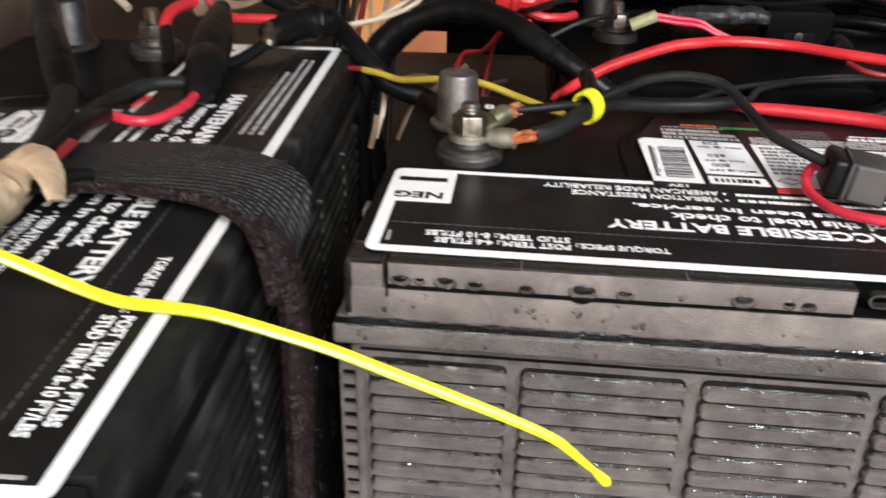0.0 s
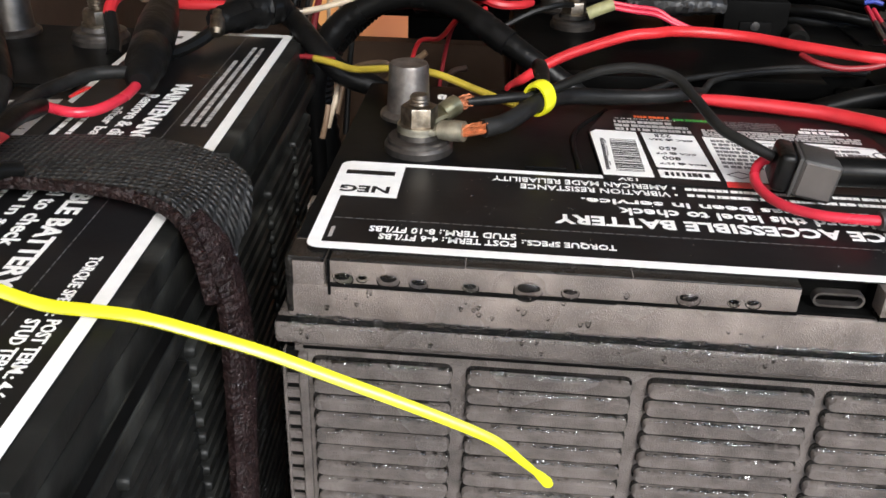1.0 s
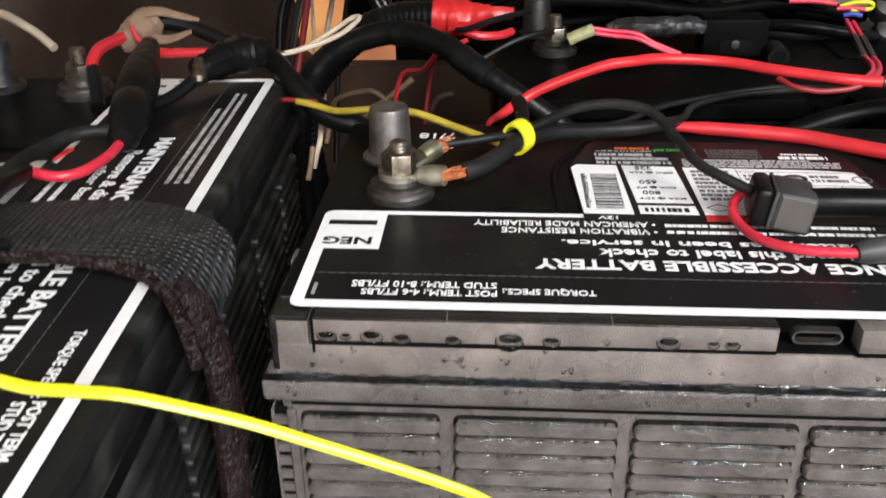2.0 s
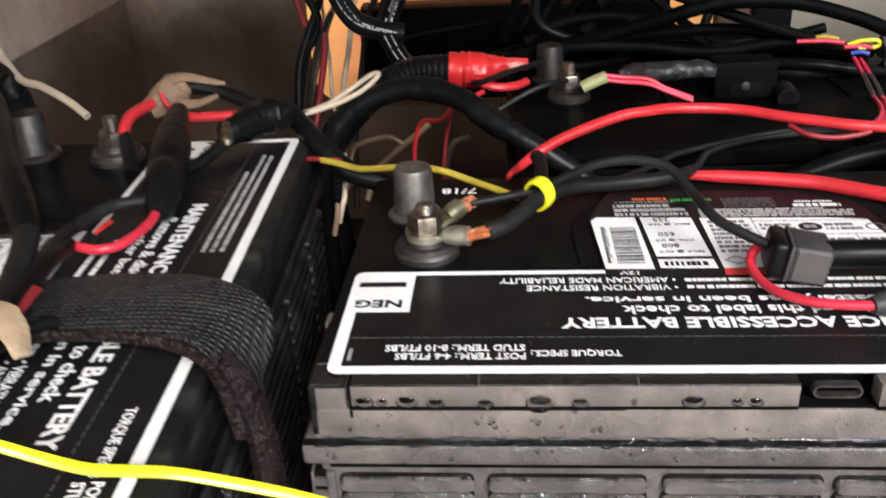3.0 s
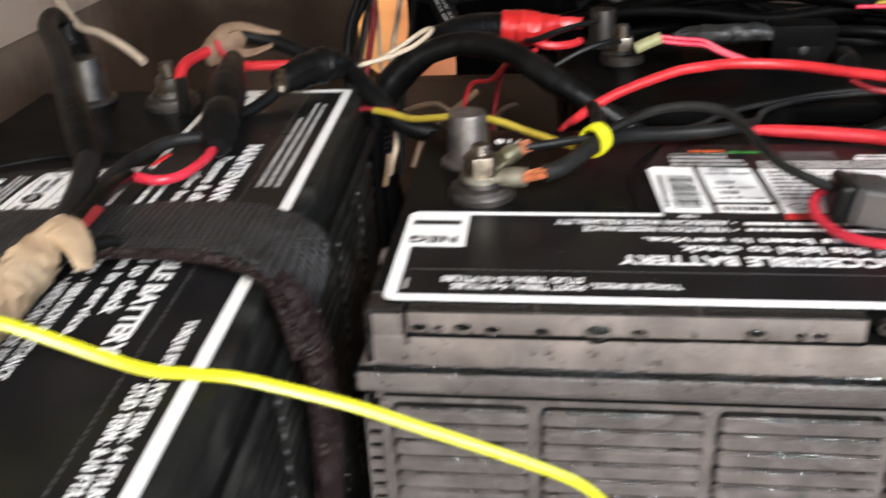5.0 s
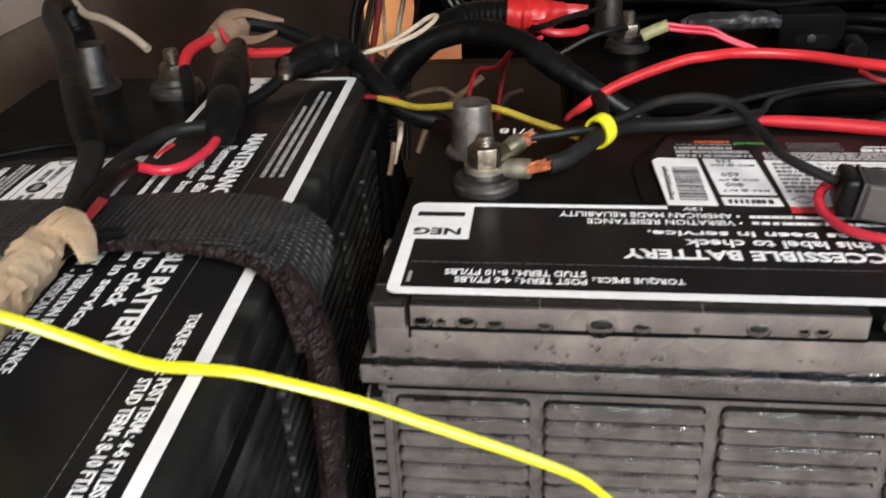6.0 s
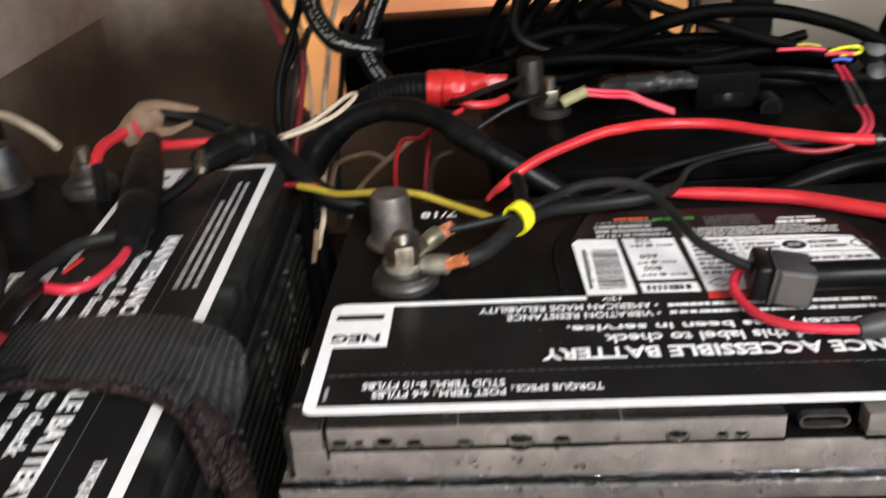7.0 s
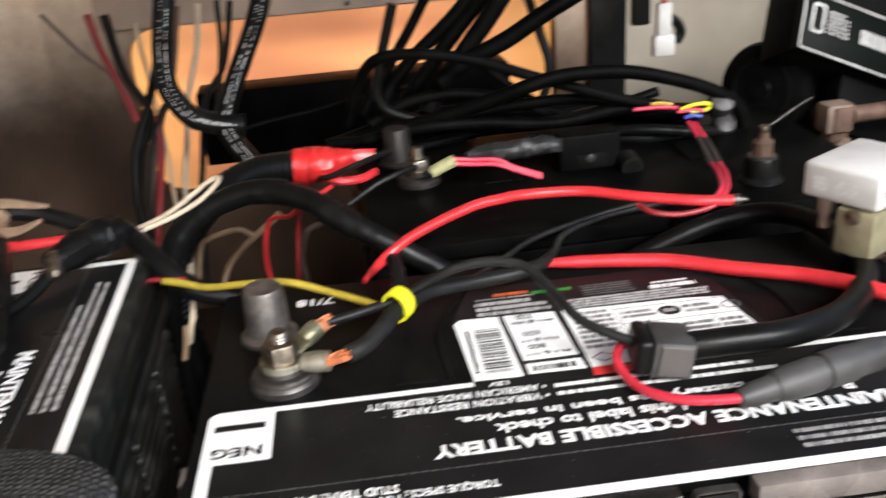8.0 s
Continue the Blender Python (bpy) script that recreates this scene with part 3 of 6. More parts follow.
def rib_mesh(L):
    b = bmesh.new()
    for x0, x1 in [q for q in RIB_X if q[1] < L]:
        for i in range(25):
            z1 = RIB_TOP - i * RIB_STEP
            o = round_rect(x0, x1, z1 - 0.0051, z1, 0.0021, 3)
            lo = [b.verts.new((x, 0.0015, z)) for x, z in o]
            md = [b.verts.new((x, -0.0012, z)) for x, z in o]
            cx, cz = (x0 + x1) / 2, z1 - 0.00255
            sx, sz = 1 - 0.0010 / (x1 - x0), 0.74
            hi = [b.verts.new((cx + (x - cx) * sx, -0.0022, cz + (z - cz) * sz)) for x, z in o]
            n = len(o)
            for p, q in ((lo, md), (md, hi)):
                for k in range(n):
                    b.faces.new((p[k], p[(k + 1) % n], q[(k + 1) % n], q[k]))
            b.faces.new(hi)
    bmesh.ops.recalc_face_normals(b, faces=b.faces)
    return b


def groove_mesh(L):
    """Dark plates that paint shade and wet along the upper edge and the ends of each rib."""
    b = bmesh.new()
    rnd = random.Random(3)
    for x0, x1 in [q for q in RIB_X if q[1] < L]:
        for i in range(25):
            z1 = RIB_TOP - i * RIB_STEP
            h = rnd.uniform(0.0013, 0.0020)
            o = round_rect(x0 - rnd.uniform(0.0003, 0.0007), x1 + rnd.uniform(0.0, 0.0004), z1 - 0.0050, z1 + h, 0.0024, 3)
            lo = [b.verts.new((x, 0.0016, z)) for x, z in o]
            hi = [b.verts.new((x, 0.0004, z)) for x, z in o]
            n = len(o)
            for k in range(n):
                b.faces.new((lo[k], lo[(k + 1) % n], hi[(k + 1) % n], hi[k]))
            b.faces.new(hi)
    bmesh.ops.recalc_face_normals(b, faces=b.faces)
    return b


def terminal(parent, px, py, sx, sy, metal):
    """A round post and, before it, a threaded stud on a collar."""
    p = part("post", lathe([(0.0120, 0.2125), (0.0120, 0.2150), (0.0112, 0.2160), (0.0096, 0.2166), (0.0092, 0.2180), (0.0084, 0.2352), (0.0078, 0.2366), (0.002, 0.2368)],
                           32, Matrix.Translation((px, py, 0))), metal, parent, "dull grey lead post")
    c = part("stud_collar", lathe([(0.0134, 0.2125), (0.0134, 0.2160), (0.0128, 0.2168), (0.0124, 0.2172), (0.0122, 0.2184), (0.0116, 0.2190), (0.0086, 0.2192), (0.0082, 0.2212), (0.0075, 0.2215)], 36,
                                  Matrix.Translation((sx, sy, 0))), lead_black if metal is lead_black else lead_worn, parent, "grimy dark stud collar")
    th = [(0.0039, 0.220)]
    for i in range(11):
        th += [(0.0034, 0.2215 + i * 0.00125), (0.0039, 0.2221 + i * 0.00125)]
    th += [(0.003, 0.2357), (0.001, 0.2359)]
    part("stud", lathe(th, 18, Matrix.Translation((sx, sy, 0))), steel, parent, "threaded steel stud")
    return p, c


def nut(parent, x, y, z, r=0.0072, h=0.0062):
    o = [(r * math.cos(radians(60 * i + 12)), r * math.sin(radians(60 * i + 12))) for i in range(6)]
    b = prism(o, z, z + h, 0.0007)
    lathe([(r * 1.12, z - 0.0012), (r * 1.12, z - 0.0002), (r * 0.9, z)], 24, None, b)
    bmesh.ops.translate(b, vec=(x, y, 0), verts=b.verts)
    return part("hex_nut", b, steel, parent)


def frame_strip(outline_out, outline_in, z, t):
    """A flat closed band between two outlines of equal count."""
    b = bmesh.new()
    n = len(outline_out)
    rows = [[b.verts.new((x, y, zz)) for x, y in o] for o, zz in ((outline_out, z), (outline_out, z + t), (outline_in, z + t), (outline_in, z))]
    for k in range(4):
        p, q = rows[k], rows[(k + 1) % 4]
        for i in range(n):
            b.faces.new((p[i], p[(i + 1) % n], q[(i + 1) % n], q[i]))
    bmesh.ops.recalc_face_normals(b, faces=b.faces)
    return b


TOP = 0.2135


def battery(name, m, label, printed=True, dewy=True, L=0.330, plain=False, post=(0.027, 0.136), stud=(0.035, 0.095)):
    """A flooded marine battery: ribbed case, lid, vent covers, terminals, labels. Local origin: front left bottom corner."""
    root = tagged(base(name, m), label, "battery", group="batteries in the locker")
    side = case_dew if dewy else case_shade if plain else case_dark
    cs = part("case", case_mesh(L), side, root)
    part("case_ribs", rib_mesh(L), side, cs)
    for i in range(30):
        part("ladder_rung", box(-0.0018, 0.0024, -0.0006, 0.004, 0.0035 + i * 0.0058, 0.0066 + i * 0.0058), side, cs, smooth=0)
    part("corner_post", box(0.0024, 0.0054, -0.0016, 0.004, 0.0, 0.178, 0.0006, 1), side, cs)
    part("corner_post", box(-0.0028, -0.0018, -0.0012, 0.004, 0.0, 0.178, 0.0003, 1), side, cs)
    # black strip puts shade between the ladder rungs
    part("corner_slot", box(-0.0018, 0.0024, 0.0008, 0.003, 0.0, 0.178), lid_top, cs, "black strip for shade in the recess behind the corner ladder")
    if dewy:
        tagged(part("groove_shade", groove_mesh(L), wet_shade_black, cs, "black plates for shade in the wet grooves round the ribs"), kind="stuff")
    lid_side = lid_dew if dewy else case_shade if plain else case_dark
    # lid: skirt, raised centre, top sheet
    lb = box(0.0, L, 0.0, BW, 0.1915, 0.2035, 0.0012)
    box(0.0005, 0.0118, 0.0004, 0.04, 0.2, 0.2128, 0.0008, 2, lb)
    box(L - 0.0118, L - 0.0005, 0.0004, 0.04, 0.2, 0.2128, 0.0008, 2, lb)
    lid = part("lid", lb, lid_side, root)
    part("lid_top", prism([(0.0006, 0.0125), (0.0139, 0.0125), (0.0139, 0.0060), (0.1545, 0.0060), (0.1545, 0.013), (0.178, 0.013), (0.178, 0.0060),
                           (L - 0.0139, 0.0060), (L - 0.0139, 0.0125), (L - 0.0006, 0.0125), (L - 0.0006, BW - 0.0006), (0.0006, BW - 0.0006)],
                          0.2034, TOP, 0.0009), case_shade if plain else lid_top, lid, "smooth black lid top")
    # wet ledge whose dark reflection is put into its black colour
    part("wet_ledge", box(-0.0034, L + 0.0034, -0.0034, -0.0002, 0.1913, 0.1918, 0.0001, 1), lid_top, cs, "wet ledge of the rim, black for its dark reflection")
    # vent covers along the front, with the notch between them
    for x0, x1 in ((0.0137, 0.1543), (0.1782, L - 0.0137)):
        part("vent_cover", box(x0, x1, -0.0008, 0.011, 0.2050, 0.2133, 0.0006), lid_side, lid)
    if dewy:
        # black strips paint the shade of the gaps round the vent covers
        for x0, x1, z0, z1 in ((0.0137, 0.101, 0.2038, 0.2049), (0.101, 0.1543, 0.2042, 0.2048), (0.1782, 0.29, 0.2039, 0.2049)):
            part("cover_seam", box(x0, x1, -0.0010, 0.003, z0, z1), lid_top, lid, "black strip for shade in the wet gap under a vent cover")
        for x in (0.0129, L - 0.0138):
            part("cover_seam", box(x, x + 0.0009, -0.0004, 0.006, 0.2005, 0.2131), lid_top, lid, "black strip for shade in the wet gap beside a vent cover")
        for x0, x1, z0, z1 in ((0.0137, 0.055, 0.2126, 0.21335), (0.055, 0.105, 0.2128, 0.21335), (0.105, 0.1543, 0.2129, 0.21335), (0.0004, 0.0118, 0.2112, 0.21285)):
            part("wet_edge", box(x0, x1, -0.0010 if x0 > 0.001 else 0.0002, 0.0105 if x0 > 0.001 else 0.012, z0, z1 + 0.0002, 0.0004, 1), wet_shade_black, lid, "black wet upper edge")
        part("wet_edge", box(-0.0003, 0.0022, -0.0002, 0.04, 0.1930, 0.2126, 0.0008, 2), wet_shade_black, lid, "black wet corner edge")
        # black sheets darken the notch recess as shade would
        part("notch_shade", box(0.1547, 0.1779, 0.0008, 0.0128, 0.2036, 0.2044), lid_top, lid, "black sheet for shade on the floor of the latch notch")
        part("notch_shade", box(0.1547, 0.1779, 0.0115, 0.0128, 0.2044, 0.2130), lid_top, lid, "black sheet for shade on the back of the latch notch")
        # thin black strip as the shade that the rim throws on the case
        part("rim_shade_line", box(0.004, L - 0.004, 0.0006, 0.003, 0.1791, 0.1801), lid_top, cs, "black strip for the line of shade under the rim")
    b = frame_strip([(x, y) for x, y in round_rect(0.1594, 0.1746, 0.2056, 0.2104, 0.0023)],
                    [(x, y) for x, y in round_rect(0.1601, 0.1739, 0.2063, 0.2097, 0.0017)], 0.0, 0.003)
    bmesh.ops.transform(b, matrix=Matrix(((1, 0, 0, 0), (0, 0, 1, 0.0030), (0, 1, 0, 0), (0, 0, 0, 1))), verts=b.verts)
    bmesh.ops.recalc_face_normals(b, faces=b.faces)
    part("latch_loop", b, side if plain else lead, lid, "grey moulded latch loop in the notch")
    part("end_tab", box(-0.0022, 0.001, 0.041, 0.05, 0.196, 0.2105, 0.0006), lid_side, lid)
    part("end_tab", box(L - 0.001, L + 0.0022, 0.041, 0.05, 0.196, 0.2105, 0.0006), lid_side, lid)
    # raised ridge beside the paper label
    for s in (1, -1):
        o = [(0.0935, 0.078), (0.0935, 0.118), (0.109, 0.150)]
        o = o if s > 0 else [(L - x, y) for x, y in o]
        part("lid_ridge", tube([(x, y, TOP) for x, y in o], 0.0012, 8, 6), lid_top, lid)
        part("lid_seam", box(*((0.073, 0.0885) if s > 0 else (L - 0.0885, L - 0.073)), 0.0785, 0.0798, TOP, TOP + 0.0008, 0.0002), lid_top, lid)
    # rear and crosswise posts take darker lead that holds their shade
    for s in ((0,) if plain else (0, 1)):
        terminal(root, L - post[0] if s else post[0], post[1], L - stud[0] if s else stud[0], stud[1], lead_black if plain else lead if dewy else lead_worn)
    if not printed:
        return root
    # wide printed label
    Z = TOP + 0.0001
    sheet = part("front_label", prism(round_rect(0.0050, BL - 0.0055, 0.0048, 0.0742, 0.004), Z, Z + 0.0004, 0.0), print_black, root, "black film label with white print")
    zt = Z + 0.00045
    part("label_border", frame_strip(round_rect(0.0050, BL - 0.0055, 0.0048, 0.0742, 0.004), round_rect(0.0093, BL - 0.0098, 0.0090, 0.0715, 0.0006), zt, 0.00012),
         print_white, sheet)
    for s, word in ((0, "NEG"), (1, "POS")):
        f = (lambda a: a) if not s else (lambda a: BL - a)
        x0, x1 = sorted((f(0.0093), f(0.0287)))
        part("terminal_mark", box(x0, x1, 0.0437, 0.0715, zt, zt + 0.00012), print_white, sheet)
        c = f(0.0168)
        part("lettering", lettering(word, c - 0.0087, c + 0.0087, 0.0466, 0.0522, zt + 0.00014, weight=0.03), print_black, sheet)
        part("polarity_bar", box(c - 0.0089, c + 0.0089, 0.0622, 0.0656, zt + 0.00014, zt + 0.0003), print_black, sheet)
        if s:
            part("polarity_bar", box(c - 0.0015, c + 0.0015, 0.0565, 0.0705, zt + 0.00014, zt + 0.0003), print_black, sheet)
    for text, x0, x1, y0, y1, wgt in (("MAINTENANCE ACCESSIBLE BATTERY", 0.0828, 0.2455, 0.0318, 0.0388, 0.03),
                                      ("Remove & discard this label to check", 0.1050, 0.232, 0.0412, 0.0468, 0.02),
                                      ("after battery has been in service.", 0.0925, 0.2165, 0.0490, 0.0546, 0.02),
                                      ("\u2022 VIBRATION RESISTANCE", 0.0714, 0.1272, 0.0582, 0.0623, 0.012),
                                      ("\u2022 AMERICAN MADE RELIABILITY", 0.0613, 0.1272, 0.0640, 0.0681, 0.012),
                                      ("TORQUE SPECS.:", 0.0718, 0.1015, 0.0146, 0.0187, 0.02),
                                      ("POST TERM.: 4-6 FT/LBS", 0.0266, 0.0701, 0.0128, 0.0166, 0.02),
                                      ("STUD TERM.: 8-10 FT/LBS", 0.0229, 0.0700, 0.0178, 0.0217, 0.02)):
        part("lettering", lettering(text, x0, x1, y0, y1, zt, weight=wgt), print_white, sheet)
    part("fine_print", small_print(0.1305, 0.215, 0.0578, 0.0684, zt, 2, 5, word=(0.0012, 0.0030), fill=0.40), print_white, sheet)
    part("fine_print", small_print(0.2, 0.305, 0.0128, 0.0242, zt, 3, 6, word=(0.0005, 0.0011), fill=0.5), print_grey, sheet)
    part("fine_print", box(0.0108, 0.0120, 0.0125, 0.0195, zt, zt + 0.0001), print_grey, sheet)
    d = bmesh.new()
    for i in range(88):
        join(d, box(0.0105 + i * 0.00353, 0.0130 + i * 0.00353, 0.0262, 0.0265, zt, zt + 0.0001))
    part("tear_line", d, print_dim, sheet)
    # paper label with ratings and warnings
    pz = TOP + 0.0007
    shape = [(0.1018, 0.0715), (0.1035, 0.0690), (0.1075, 0.0680), (0.2150, 0.0680), (0.2235, 0.0790), (0.2170, 0.1300), (0.2080, 0.1490), (0.1130, 0.1490), (0.1086, 0.1455), (0.0992, 0.1190)]
    paper = part("ratings_label", prism(shape, pz, pz + 0.0004), print_black, root, "black and white ratings label with barcode")
    q = pz + 0.00045
    part("white_field", prism([(0.1021, 0.0740), (0.1207, 0.0736), (0.1190, 0.1208), (0.1026, 0.1214), (0.1000, 0.1180)], q, q + 0.0001), print_white, paper)
    part("white_field", prism([(0.1230, 0.0743), (0.1446, 0.0738), (0.1442, 0.0813), (0.1228, 0.0815)], q, q + 0.0001), print_white, paper)
    part("white_field", prism([(0.1228, 0.0840), (0.1442, 0.0840), (0.1426, 0.1197), (0.1210, 0.1208)], q, q + 0.0001), print_white, paper)
    part("white_field", prism([(0.1467, 0.0738), (0.2205, 0.0760), (0.2142, 0.1159), (0.1985, 0.1180), (0.1459, 0.1194)], q, q + 0.0001), print_white, paper)
    part("red_field", prism([(0.1462, 0.0684), (0.1680, 0.0684), (0.1600, 0.0735), (0.1467, 0.0735)], q, q + 0.0001), print_red, paper)
    bc = bmesh.new()
    rnd = random.Random(4)
    y = 0.0782
    while y < 0.1118:
        t = rnd.choice((0.0004, 0.0004, 0.0008, 0.0012))
        join(bc, box(0.1072, 0.1178, y, y + t, q + 0.00012, q + 0.0002))
        y += t + rnd.choice((0.0004, 0.0007, 0.001))
    tagged(part("barcode", bc, print_black, paper), kind="stuff")
    for text, x0, x1, y0, y1 in (("225", 0.1262, 0.1330, 0.1162, 0.1196), ("650", 0.1262, 0.1332, 0.1018, 0.1054), ("800", 0.1262, 0.1332, 0.0915, 0.0950),
                                 ("MRC @ 25A", 0.1235, 0.1410, 0.1122, 0.1146), ("CCA @ 0\u00b0F", 0.1245, 0.1400, 0.0972, 0.0996),
                                 ("MCA @ 32\u00b0F", 0.1245, 0.1420, 0.0868, 0.0892)):
        part("lettering", lettering(text, x0, x1, y0, y1, q + 0.00012, weight=0.01), print_black, paper)
    part("product_code", small_print(0.1250, 0.1430, 0.0752, 0.0800, q + 0.00012, 1, 7, word=(0.001, 0.003)), print_black, paper)
    part("lettering", lettering("12V", 0.1070, 0.1142, 0.0693, 0.0718, q, weight=0.015), print_white, paper)
    part("digits", small_print(0.1034, 0.1056, 0.0785, 0.1115, q + 0.00012, 16, 8, word=(0.0012, 0.0016)), print_black, paper)
    tagged(part("brand_bar", small_print(0.1203, 0.1359, 0.1390, 0.1416, q, 1, 31, fill=0.95, word=(0.0010, 0.0016)), print_orange, paper), kind="stuff")
    tagged(part("brand_bar", small_print(0.1370, 0.1551, 0.1376, 0.1402, q, 1, 32, fill=0.95, word=(0.0010, 0.0016)), print_green, paper), kind="stuff")
    part("fine_print", small_print(0.1120, 0.1425, 0.1362, 0.1380, q, 1, 33, fill=0.5, word=(0.0003, 0.0008)), print_grey, paper)
    part("fine_print", small_print(0.1110, 0.1430, 0.1218, 0.1352, q, 3, 9, fill=0.62, word=(0.0009, 0.0034)), print_grey, paper)
    part("fine_print", small_print(0.1590, 0.1820, 0.1300, 0.1405, q, 5, 10, fill=0.5, word=(0.0005, 0.0014)), print_dim, paper)
    part("brand_mark", small_print(0.1883, 0.2110, 0.1298, 0.1330, q, 1, 11, word=(0.0018, 0.0026), fill=0.95), print_white, paper)
    part("fine_print", small_print(0.1900, 0.2090, 0.1345, 0.1360, q, 1, 34, word=(0.0008, 0.0014), fill=0.9), print_white, paper)
    part("fine_print", small_print(0.1470, 0.2125, 0.1200, 0.1288, q, 4, 12, fill=0.66, word=(0.0007, 0.0030)), print_grey, paper)
    w3 = bmesh.new()
    for x0, x1, y0, y1, rows, seed in ((0.1485, 0.1655, 0.0860, 0.1170, 8, 13), (0.1690, 0.1830, 0.1060, 0.1130, 2, 14), (0.1950, 0.2100, 0.1050, 0.1130, 2, 15),
                                       (0.1700, 0.1870, 0.0790, 0.0990, 5, 16), (0.1910, 0.2040, 0.0790, 0.0990, 5, 17), (0.2060, 0.2160, 0.0790, 0.0990, 5, 18)):
        join(w3, small_print(x0, x1, y0, y1, q + 0.00012, rows, seed, fill=0.6, word=(0.0006, 0.0024)))
    tagged(part("warning_print", w3, print_dim, paper), kind="stuff")
    for x0, x1, y0, y1 in ((0.1670, 0.2170, 0.1020, 0.1023), (0.1670, 0.1673, 0.0760, 0.1185), (0.1885, 0.1888, 0.0765, 0.1020), (0.2048, 0.2051, 0.0765, 0.1020), (0.1665, 0.2140, 0.1150, 0.1153)):
        part("rule_line", box(x0, x1, y0, y1, q + 0.00012, q + 0.0002), print_dim, paper)
    part("warning_mark", lathe([(0.0048, q + 0.00012), (0.0048, q + 0.0002)], 24, Matrix.Translation((0.1891, 0.1092, 0)) @ Matrix.Diagonal((1, 0.8, 1, 1))), print_black, paper)
    part("warning_mark", box(0.1866, 0.1889, 0.1078, 0.1106, q + 0.00022, q + 0.0003), print_grey, paper)
    part("warning_mark", box(0.1893, 0.1916, 0.1078, 0.1106, q + 0.00022, q + 0.0003), print_grey, paper)
    part("warning_mark", frame_strip(round_rect(0.2110, 0.2190, 0.1052, 0.1116, 0.0031), round_rect(0.2118, 0.2182, 0.1059, 0.1109, 0.0024), q + 0.00012, 0.0001), print_dim, paper)
    part("warning_mark", frame_strip([(0.1480, 0.0800), (0.1530, 0.0765), (0.1580, 0.0800), (0.1530, 0.0835)], [(0.1488, 0.0800), (0.1530, 0.0771), (0.1572, 0.0800), (0.1530, 0.0829)], q + 0.00012, 0.0001), print_dim, paper)
    part("date_mark", lettering("7/18", 0.0335, 0.0500, 0.1525, 0.1590, TOP + 0.0002, weight=0.015), print_white, root, "white date print")
    return root


B_POSE = pose(-0.0004, 0.0015, 0.0004, 0, 0, -2.0)
bat_b = battery("marine_battery", B_POSE, "wet black flooded marine battery with printed lid label facing backwards", post=(0.0232, 0.1295), stud=(0.0315, 0.0918))
A_POSE = Matrix.Translation((-0.0303, -0.1212, 0.0084)) @ pose(0, 0, 0, 0.93, 0, 0) @ pose(0, 0, 0, 0, 0, 90)
bat_a = battery("marine_battery", A_POSE, "scuffed black marine battery set crosswise under a webbing strap", dewy=False, post=(0.017, 0.138), stud=(0.025, 0.093))
C_POSE = pose(0.077, 0.203, 0.0)
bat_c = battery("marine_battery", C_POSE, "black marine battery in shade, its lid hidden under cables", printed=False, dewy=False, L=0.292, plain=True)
for p, m in ((bat_b, None), (bat_a, None), (bat_c, None)):
    nut(p, 0.0315 if p is bat_b else BL - 0.025 if p is bat_a else 0.035, 0.0918 if p is bat_b else 0.093 if p is bat_a else 0.095, 0.2242 if p is bat_b else 0.2225, h=0.0074 if p is bat_b else 0.0062)
tagged(part("battery_shim", box(-0.2, -0.035, -0.115, 0.2, 0.0, 0.0065, 0.001), raw_wall), "thin raw fibreglass pad under a battery", "pad")


# ---- cables ----
def print_flecks(pts, r, seed):
    """Worn print on the near side of a cable: small raised bars in two lines."""
    rnd = random.Random(seed)
    line = spline(pts, 14)
    b = bmesh.new()
    for i in range(4, len(line) - 10):
        d = (line[i + 1] - line[i - 1]).normalized()
        for s in (-0.35, 0.3):
            if rnd.random() < 0.7:
                n = Vector((s + 0.15, -1, 0.25))
                n = (n - d * n.dot(d)).normalized()
                m = Matrix.Translation(line[i] + n * r) @ Matrix((d, n.cross(d), n)).transposed().to_4x4()
                w = rnd.uniform(0.0003, 0.0009)
                box(-w, w, -rnd.uniform(0.0002, 0.0007), rnd.uniform(0.0002, 0.0007), -0.0002, 0.0001, 0, 1, b, m)
    return b


def cable(name, pts, r, mat, label, category="cable", seg=10, res=8, group="", flecks=0, ferrule=False, **k):
    ob = part(name, tube(pts, r, seg, res, **k), mat, None, "", 50)
    if ferrule:
        part("end_ferrule", lathe([(0.0024, 0), (0.0029, 0.0005), (0.0027, 0.003), (0.0014, 0.0034), (0.0010, 0.006)], 14, along(pts[-1], Vector(pts[-1]) * 2 - Vector(pts[-2]))), lead_worn, ob, "tarnished metal end")
    if flecks:
        part("worn_print", print_flecks(pts, r, flecks), print_grey, ob, "worn white print")
    return tagged(ob, label, category, group)


